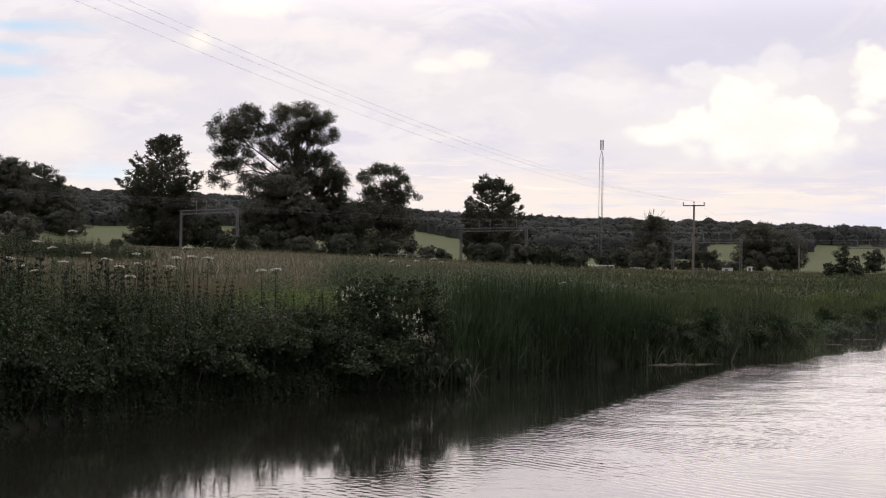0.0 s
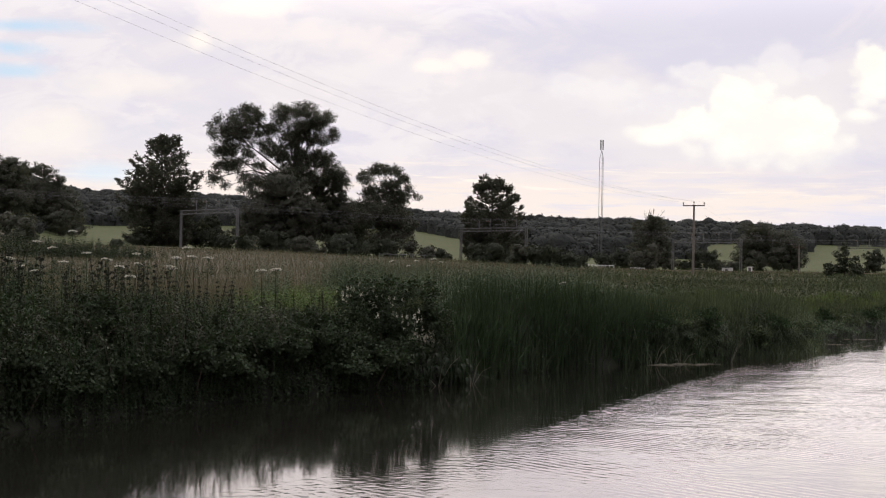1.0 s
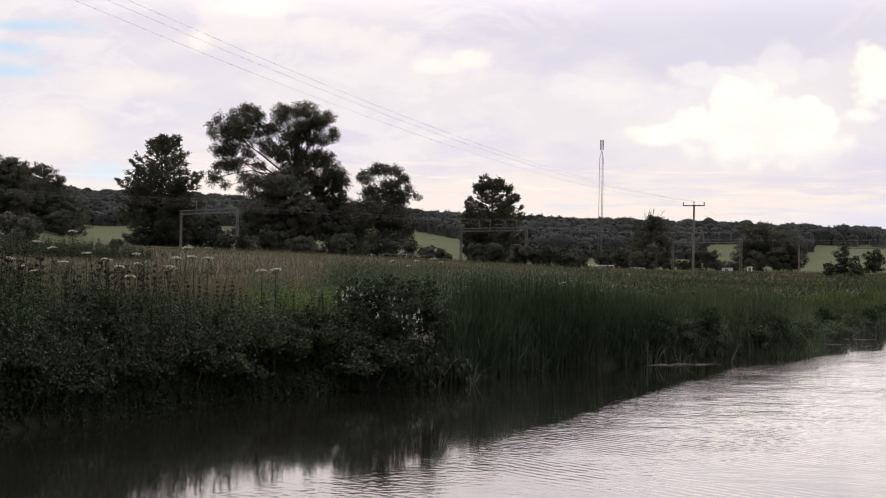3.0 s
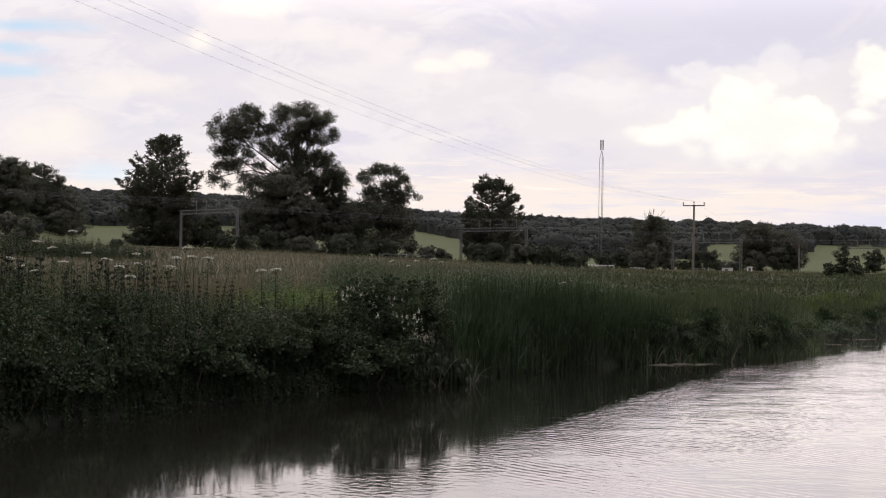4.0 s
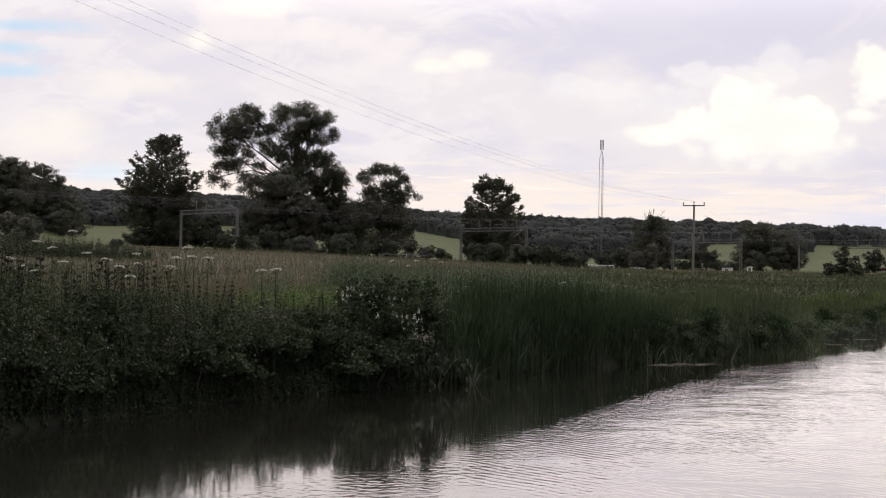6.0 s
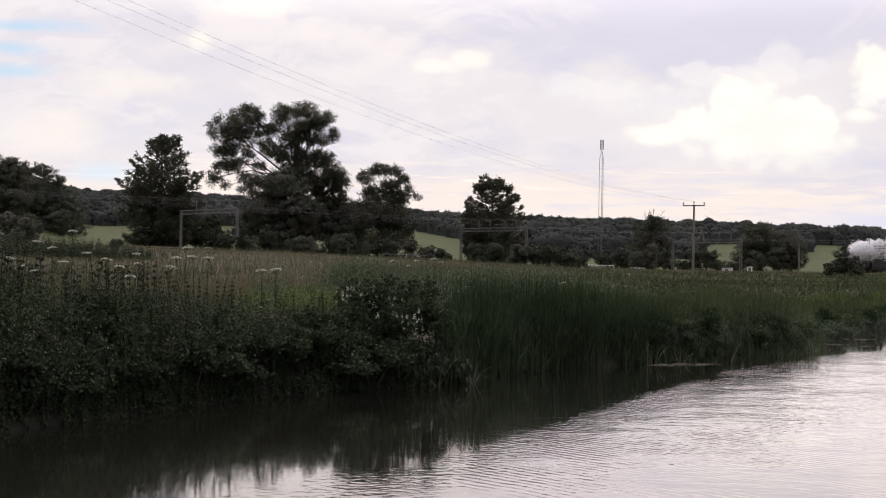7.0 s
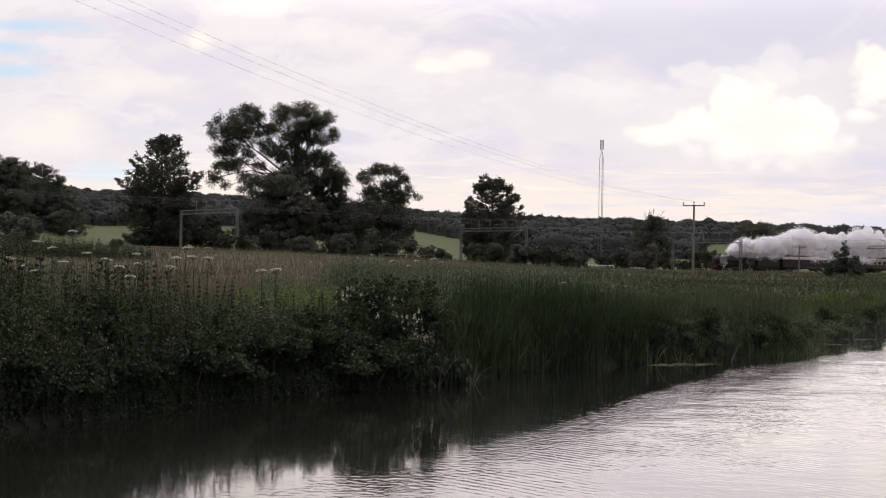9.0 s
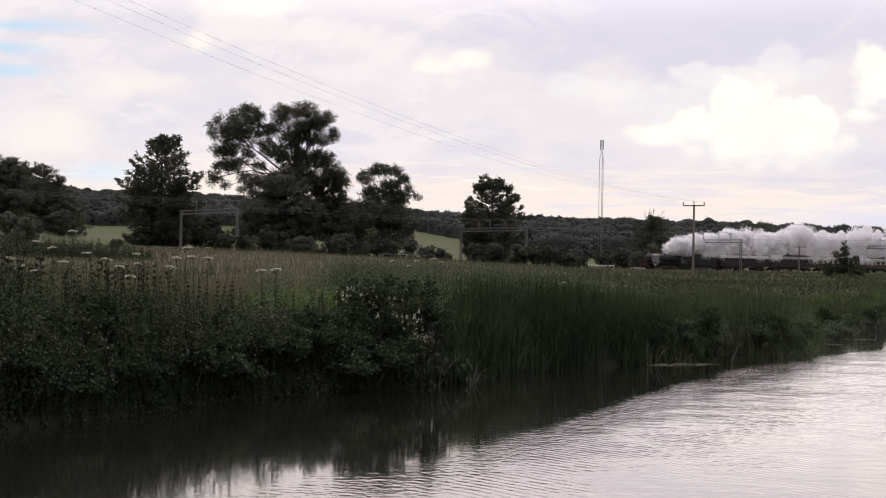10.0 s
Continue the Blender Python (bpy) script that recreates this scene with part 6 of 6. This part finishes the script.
def overhang():
    """Brambles and nettles hanging over the foot of the nearer bank."""
    g = np.random.default_rng(39)
    for k in range(20):
        x = -9.0 + 7.6 * (k + g.uniform(-0.3, 0.3)) / 19
        y = float(np.interp(x, FAR_BANK[:, 0], FAR_BANK[:, 1])) + g.uniform(0.0, 0.35)
        small_bush((x, y), g.uniform(0.55, 0.8), g.uniform(0.6, 0.95), 300 + k, "dark tangled bramble bush hanging over the water", M_HERB, 1.0)


overhang()


def bank_mounds():
    """Rounded clumps of leafy herbs leaning over the water along the open bank."""
    g = np.random.default_rng(37)
    for k, s in enumerate(np.linspace(0.0, 1.0, 24)):
        x = 5.0 + 18.5 * s ** 1.15 + g.normal(0, 0.25)
        y = float(np.interp(x, FAR_BANK[:, 0], FAR_BANK[:, 1])) + g.uniform(0.0, 0.5)
        r, h = g.uniform(0.5, 0.95), g.uniform(0.55, 0.95) * (1 - 0.45 * s)
        z0 = max(0.0, float(ground_z(x, y)))
        lobes = [(g.normal(0, r * 0.45), g.normal(0, r * 0.4), h * g.uniform(0.3, 0.75), r * g.uniform(0.4, 0.6), h * g.uniform(0.2, 0.3)) for _ in range(5)]
        tree("herb_clump", "rounded clump of leafy herbs leaning over the water's edge", (x, y, z0), h * 0.5, 0.012, lobes, leaf=0.055 + 0.02 * s, dense=0.4, clump=0.16,
             category="wild plant", mat=(M_REED, M_WILLOW, M_SEDGE)[k % 3], seed=200 + k, group="herb clumps along the bank")


bank_mounds()


def bramble_canes():
    """Arching canes with leaves in threes, hanging from the bank's top towards the water."""
    g = np.random.default_rng(27)
    canes, leaves = [], []
    for x, y, z in scatter(130, -11, -3.2, 12, 27, 0.2, 2.2, g):
        rise, run = g.uniform(0.5, 1.15), g.uniform(0.5, 1.3)
        a = g.normal(-1.0, 0.7)
        pts = []
        for k in range(9):
            s = k / 8
            pts.append((x + math.cos(a) * run * s, y + math.sin(a) * run * s, z + rise * (2.6 * s - 2.5 * s * s) * 1.1))
        canes.append(limb(pts, [0.006] * 9, 3))
        p = np.array(pts)[2:]
        p = np.repeat(p, 7, 0) + g.normal(0, 0.05, (len(p) * 7, 3))
        leaves.append(leaf_cards(p, g.uniform(0.035, 0.065, len(p)), up=0.1, fold=0.12, g=g))
    stuff("bramble_canes", canes, M_BARK, "thin arching bramble canes", "brambles")
    stuff("bramble_leaves", leaves, M_CANE, "bramble leaves on arching canes over the bank", "brambles")


bramble_canes()


# ---------------------------------------------------------------- single plants
def dock_meshes(seed):
    """A dock or nettle in seed: a stem with whorls up its length."""
    g = np.random.default_rng(seed)
    h = 1.0
    stem = limb([(0, 0, 0), (0.02, 0.01, 0.5), (g.normal(0, 0.05), g.normal(0, 0.05), h)], [0.009, 0.007, 0.003], 5)
    seeds = []
    for z in np.arange(0.40, 1.0, 0.075):
        r = 0.024 * (1.3 - z)
        m = 12
        p = np.stack([g.normal(0, r, m), g.normal(0, r, m), z + g.normal(0, 0.006, m)], 1)
        seeds.append(leaf_cards(p, 0.026, g=g))
    lv = np.stack([g.normal(0, 0.02, 10), g.normal(0, 0.02, 10), g.uniform(0.1, 0.4, 10)], 1)
    return mesh_of("stem", *stem, M_DOCK, True), mesh_of("seed_head", *joined(seeds), M_DOCK), mesh_of("leaf", *leaf_cards(lv, 0.16, g=g, long=1.3), M_HERB)


def docks():
    g = np.random.default_rng(51)
    kinds = [dock_meshes(k) for k in range(4)]
    at = np.concatenate([scatter(105, -9.5, -2.2, 19, 30, 0.6, 2.8, g), scatter(12, -2.8, -1.2, 25.5, 29, 1.5, 3.5, g)])
    for x, y, z in at:
        stem, head, leaf = kinds[int(g.integers(4))]
        ob = thing("dock_plant", "dry brown dock plant with a tall seed spike", "wild plant", pose(x, y, z, g.normal(0, 5), g.normal(0, 5), g.uniform(0, 360)), "docks on the river bank")
        k = float(np.interp(x, [-9, -6, -4, -2.8, -2], [1.6, 1.42, 1.10, 0.85, 0.95]) * g.uniform(0.75, 1.12))
        ob.scale = (k, k, k)
        part("stem", stem, M_DOCK, ob)
        tagged(part("seed_head", head, M_DOCK, ob), kind="stuff")
        tagged(part("foliage", leaf, M_HERB, ob), kind="stuff")


docks()

HOGWEED = [(-9.64, 30.28, 2.37), (-9.51, 30.40, 2.18), (-10.47, 34.94, 2.80), (-9.45, 32.78, 2.63), (-8.78, 31.30, 2.30), (-9.49, 34.69, 3.07), (-8.66, 33.06, 2.52), (-7.34, 29.67, 2.38), (-7.27, 30.32, 2.22), (-7.81, 34.47, 2.52), (-6.98, 31.19, 2.28), (-5.27, 25.95, 2.25), (-6.05, 30.80, 2.44), (-6.56, 34.51, 2.70), (-5.62, 30.77, 2.47), (-5.46, 31.40, 2.45), (-3.77, 28.40, 2.20), (-3.38, 27.55, 2.23), (-6.12, 26.67, 2.05), (-7.85, 26.06, 2.13)]
YARROW = [(-0.82, 47.38, 2.48), (-0.27, 48.04, 2.56), (-0.01, 49.56, 2.46), (0.70, 37.10, 1.93), (0.87, 35.27, 1.81), (0.48, 37.70, 1.62), (1.18, 35.88, 1.99), (1.87, 36.78, 1.61), (-0.33, 34.43, 1.83), (3.15, 34.42, 1.97), (-1.83, 46.81, 2.45), (-1.31, 49.54, 2.29), (2.99, 37.40, 1.77)]
MEADOWSWEET = [(-1.96, 26.51, 1.92), (-1.84, 26.62, 1.80), (-1.75, 26.69, 1.99), (-1.60, 26.96, 1.87), (-1.48, 26.54, 1.78), (-1.45, 26.99, 1.96), (-1.28, 26.71, 1.85), (-1.14, 26.93, 1.70), (-0.98, 26.60, 1.61), (-0.86, 26.79, 1.49), (-0.77, 26.44, 1.45), (-0.66, 26.62, 1.35), (-0.55, 26.32, 1.17), (-0.50, 26.20, 1.53), (-1.29, 26.14, 1.60), (-1.20, 26.80, 1.97), (-0.91, 26.56, 1.73)]


def umbel_mesh(seed, r):
    """Flat flower head of many small umbellets."""
    g = np.random.default_rng(seed)
    pieces = []
    for k in range(17):
        a, d = g.uniform(0, 6.28), r * math.sqrt(k / 17)
        c = np.array([d * math.cos(a), d * math.sin(a), 0.05 * r * g.normal() - 0.25 * d * d / r])
        pieces.append(leaf_cards(c + np.stack([g.normal(0, r * 0.12, 12), g.normal(0, r * 0.12, 12), g.normal(0, r * 0.03, 12)], 1), r * 0.16, up=0.0, g=g))
    return mesh_of("umbel", *joined(pieces), M_BLOSSOM)


def umbels():
    g = np.random.default_rng(61)
    for spots, r, label, grp in ((HOGWEED, 0.115, "tall hogweed with flat white flower heads in the meadow", "hogweed in the meadow"),
                                 (YARROW, 0.09, "small white umbel flower among tall herbs", "white umbels behind the reeds")):
        heads = [umbel_mesh(k, r) for k in range(4)]
        for x, y, z in spots:
            z0 = float(ground_z(x, y))
            ob = thing("hogweed", label, "wild flower", pose(x, y, z0), grp)
            top = z - z0
            tip = np.array([g.normal(0, 0.06), g.normal(0, 0.06), top])
            part("stem", mesh_of("stem", *limb([(0, 0, -0.05), tip * (0.3, 0.3, 0.5), tip], [0.014, 0.011, 0.006], 5), M_REED, True), M_REED, ob)
            rays = [limb([tip - (0, 0, 0.12 * r / 0.13), tip + (r * 0.7 * math.cos(a), r * 0.7 * math.sin(a), -0.015)], [0.004, 0.003], 3) for a in np.arange(0, 6.2, 0.8)]
            part("flower_stalk", mesh_of("flower_stalk", *joined(rays), M_REED), M_REED, ob)
            u = part("umbel", heads[int(g.integers(4))], M_BLOSSOM, ob, "flat creamy white flower head")
            u.location, u.rotation_euler = tip, (g.normal(0, 0.12), g.normal(0, 0.12), g.uniform(0, 6))


umbels()


def meadowsweet():
    g = np.random.default_rng(71)
    for x, y, z in MEADOWSWEET:
        z0 = max(0.0, float(ground_z(x, y - 0.4)))
        ob = thing("meadowsweet", "meadowsweet with fluffy cream blossom above a bramble bush", "wild flower", pose(x, y - 0.4, z0), "meadowsweet on the bank")
        top = z - z0
        part("stem", mesh_of("stem", *limb([(0, 0, 0), (0.02, 0, top * 0.5), (0, 0, top)], [0.006, 0.005, 0.003], 5), M_REED, True), M_REED, ob)
        for k in range(int(g.integers(4, 8))):
            c = np.array([g.normal(0, 0.10), g.normal(0, 0.08), top - g.uniform(0, 0.26)])
            m = 18
            p = c + g.normal(size=(m, 3)) * (0.012, 0.012, 0.022)
            part("blossom", mesh_of("blossom", *leaf_cards(p, 0.017, g=g), M_SWEET), M_SWEET, ob, "cream blossom plume")
        lv = np.stack([g.normal(0, 0.05, 16), g.normal(0, 0.05, 16), g.uniform(0.3, 0.9, 16) * top], 1)
        tagged(part("foliage", mesh_of("foliage", *leaf_cards(lv, 0.09, g=g, long=1.2), M_HERB), M_HERB, ob), kind="stuff")


meadowsweet()


def broad_leaf_mesh(seed):
    """One drooping, folded, pointed leaf about 1 long; its stalk end is at the origin."""
    g = np.random.default_rng(seed)
    bm = bmesh.new()
    rows, n = [], 7
    for k in range(n + 1):
        s = k / n
        w = 0.25 * math.sin(math.pi * min(1, s * 0.9 + 0.08)) ** 0.8 * (1 - 0.25 * s) if k < n else 0.004
        x, z = s * 0.95, 0.22 * math.sin(s * 2.2) - 0.62 * s * s
        ruff = 0.03 * math.sin(s * 17 + seed)
        rows.append([bm.verts.new((x, dy * w, z + abs(dy) * (0.10 * w / 0.3) + ruff * abs(dy) - (0.02 if dy == 0 else 0))) for dy in (-1, -0.5, 0, 0.5, 1)])
    for p, q in zip(rows[:-1], rows[1:]):
        for k in range(4):
            bm.faces.new((p[k], p[k + 1], q[k + 1], q[k]))
    for f in bm.faces:
        f.smooth = True
    me = bpy.data.meshes.new("leaf")
    bm.to_mesh(me)
    bm.free()
    me.materials.append(M_BIGLEAF)
    return me


LEAF_SPOTS = [(-1.37, 25.62, 0.52), (-1.20, 25.74, 0.35), (-0.98, 25.92, 0.51), (-0.81, 26.04, 0.26), (-0.64, 26.18, 0.49), (-0.49, 26.28, 0.18), (-0.36, 26.38, 0.37), (-0.17, 26.52, 0.48), (0.0, 26.64, 0.30), (0.16, 26.76, 0.41), (0.28, 26.84, 0.21), (-0.22, 26.48, 0.17), (-1.49, 25.52, 0.15), (-0.97, 25.92, 0.16), (-2.28, 24.88, 0.27), (-1.99, 25.12, 0.17), (-2.65, 24.56, 0.10), (-0.75, 26.02, 0.62), (-0.45, 26.22, 0.66), (-0.15, 26.44, 0.62), (0.12, 26.66, 0.58), (0.38, 26.86, 0.46), (0.05, 26.60, 0.15), (-0.60, 26.10, 0.30), (-1.10, 25.76, 0.64), (0.50, 26.98, 0.26)]


def broad_leaves():
    g = np.random.default_rng(81)
    shapes = [broad_leaf_mesh(k) for k in range(4)]
    for x, y, z in LEAF_SPOTS:
        ob = thing("butterbur", "broad drooping grey-green leaves hanging over the water", "wild plant", pose(x, y + 0.06, max(0.0, z - 0.36)), "butterbur at the water's edge")
        for k in range(4):
            yaw = g.uniform(-160, -20)
            top = np.array([0.12 * math.cos(radians(yaw)), 0.12 * math.sin(radians(yaw)), 0.30 + g.normal(0, 0.08)])
            part("leaf_stalk", mesh_of("leaf_stalk", *limb([(0, 0.05, -0.05), top * (0.4, 0.4, 0.7), top], [0.008, 0.006, 0.005], 4), M_REED, True), M_REED, ob)
            lf = part("leaf", shapes[int(g.integers(4))], M_BIGLEAF, ob)
            sc = g.uniform(0.11, 0.21)
            lf.matrix_basis = Matrix.LocRotScale(tuple(top), Euler((g.normal(0, 0.2), g.uniform(0.4, 1.1), radians(yaw))), (sc, sc, sc))


broad_leaves()


def dead_stalks():
    g = np.random.default_rng(91)
    for x, y, z, n in ((0.62, 27.1, 0.02, 5), (6.0, 33.9, 0.0, 6), (5.2, 33.2, 0.0, 4), (-0.05, 26.5, 0.05, 3), (7.4, 34.7, 0.0, 3)):
        ob = thing("dead_stalk", "pale broken dry stalks leaning at the water's edge", "dead plant", pose(x, y, z), "dead stalks by the water")
        for k in range(n):
            a, ln = g.uniform(-2.6, 0.2), g.uniform(0.35, 0.8)
            tip = np.array([math.cos(a) * ln * 0.7, math.sin(a) * ln * 0.3, g.uniform(0.05, 0.55)])
            part("stalk", mesh_of("stalk", *limb([(0, 0, -0.1), tip * 0.55 + (0, 0, 0.06), tip], [0.006, 0.005, 0.003], 4), M_STALK, True), M_STALK, ob)
    for x, y, ln, a in ((6.5, 33.5, 1.3, 4), (5.5, 33.2, 0.8, 12), (12.6, 43.6, 0.9, -5), (14.5, 47.0, 0.7, 3)):
        bm = bmesh.new()
        for k in range(16):
            dx = g.normal(0, ln * 0.3)
            add_box(bm, (g.uniform(0.10, 0.38), g.uniform(0.012, 0.03), 0.008), (dx, g.normal(0, 0.16), 0.005), (g.normal(0, 0.04), 0, g.normal(0, 0.35)))
        ob = solo("floating_debris", bpy.data.meshes.new("floating_debris"), "pale raft of dead reed stems floating on the water", "debris", pose(x, y, 0.004, 0, 0, a), "rafts of dead reed")
        bm.to_mesh(ob.data)
        bm.free()
        ob.data.materials.append(M_STALK)


dead_stalks()


def motions():
    """All that moves: the river's ripples, the train, its wheels and its steam."""
    walk(water, [(0.0, pose(0, 0, 0)), (5.0, pose(-0.9, -0.5, 0)), (10.0, pose(-1.8, -1.0, 0))])
    for ob, back in train:
        rows = []
        for k in range(11):
            p = track_point(front_at(k) + back, RUN)
            rows.append((float(k), pose(*p, 0, 0, HEADING)))
        walk(ob, rows)
    for ob, back, across, z in LEAKS:
        walk(ob, [(float(k), pose(*track_point(front_at(k) + back, RUN + across, z), 0, 0, HEADING)) for k in range(11)])
    turn = math.degrees(SPEED / 0.98)
    for w, x in drivers:
        walk(w, [(k / FPS, pose(x, 0, 0.98, 0, turn * k / FPS, 0)) for k in range(301)])
    for ob, s, layer, r, yaw, side, lift, climb in PUFFS:
        lag = 4.3 + 3.3 * r + 0.4 * side
        freed = 10.0 - (s - lag + 18.84) / SPEED
        low = (4.2 + 0.35 * r, 4.5 + 0.45 * r, 4.7 + 0.5 * r, 4.6 + 0.4 * r, 3.9)[layer]
        rows = []

        def at(t):
            if t <= freed:
                q = track_point(front_at(t) + lag, RUN + 0.3 * side, low)
            else:
                a = t - freed
                up = (climb + 0.9 * lift) * (1 - math.exp(-a * 0.9)) * (0.25, 1.1, 2.2, 1.3, -0.3)[layer] * 1.6
                up += (0.2 + 0.15 * r, 0.8 + 0.25 * r, 1.5 + 0.3 * r, 0.8, 0.0)[layer] * (1 - math.exp(-2.2 * a))
                q = track_point(s - 0.8 * (1 - math.exp(-3 * a)), RUN + side * (0.3 + min(1.0, a)) - 0.25 * a, low + up)
            return pose(*q, 0, 0, yaw)

        marks = {0.0, 10.0}
        if freed > 0:
            marks |= {k * 0.5 for k in range(21) if k * 0.5 < freed - 0.3}
        marks |= {round(freed + d, 3) for d in (-0.2, -0.1, 0.0, 0.1, 0.25, 0.5, 1.0, 1.7, 2.6) if 0 < freed + d < 10}
        walk(ob, [(t, at(t)) for t in sorted(marks)])


motions()
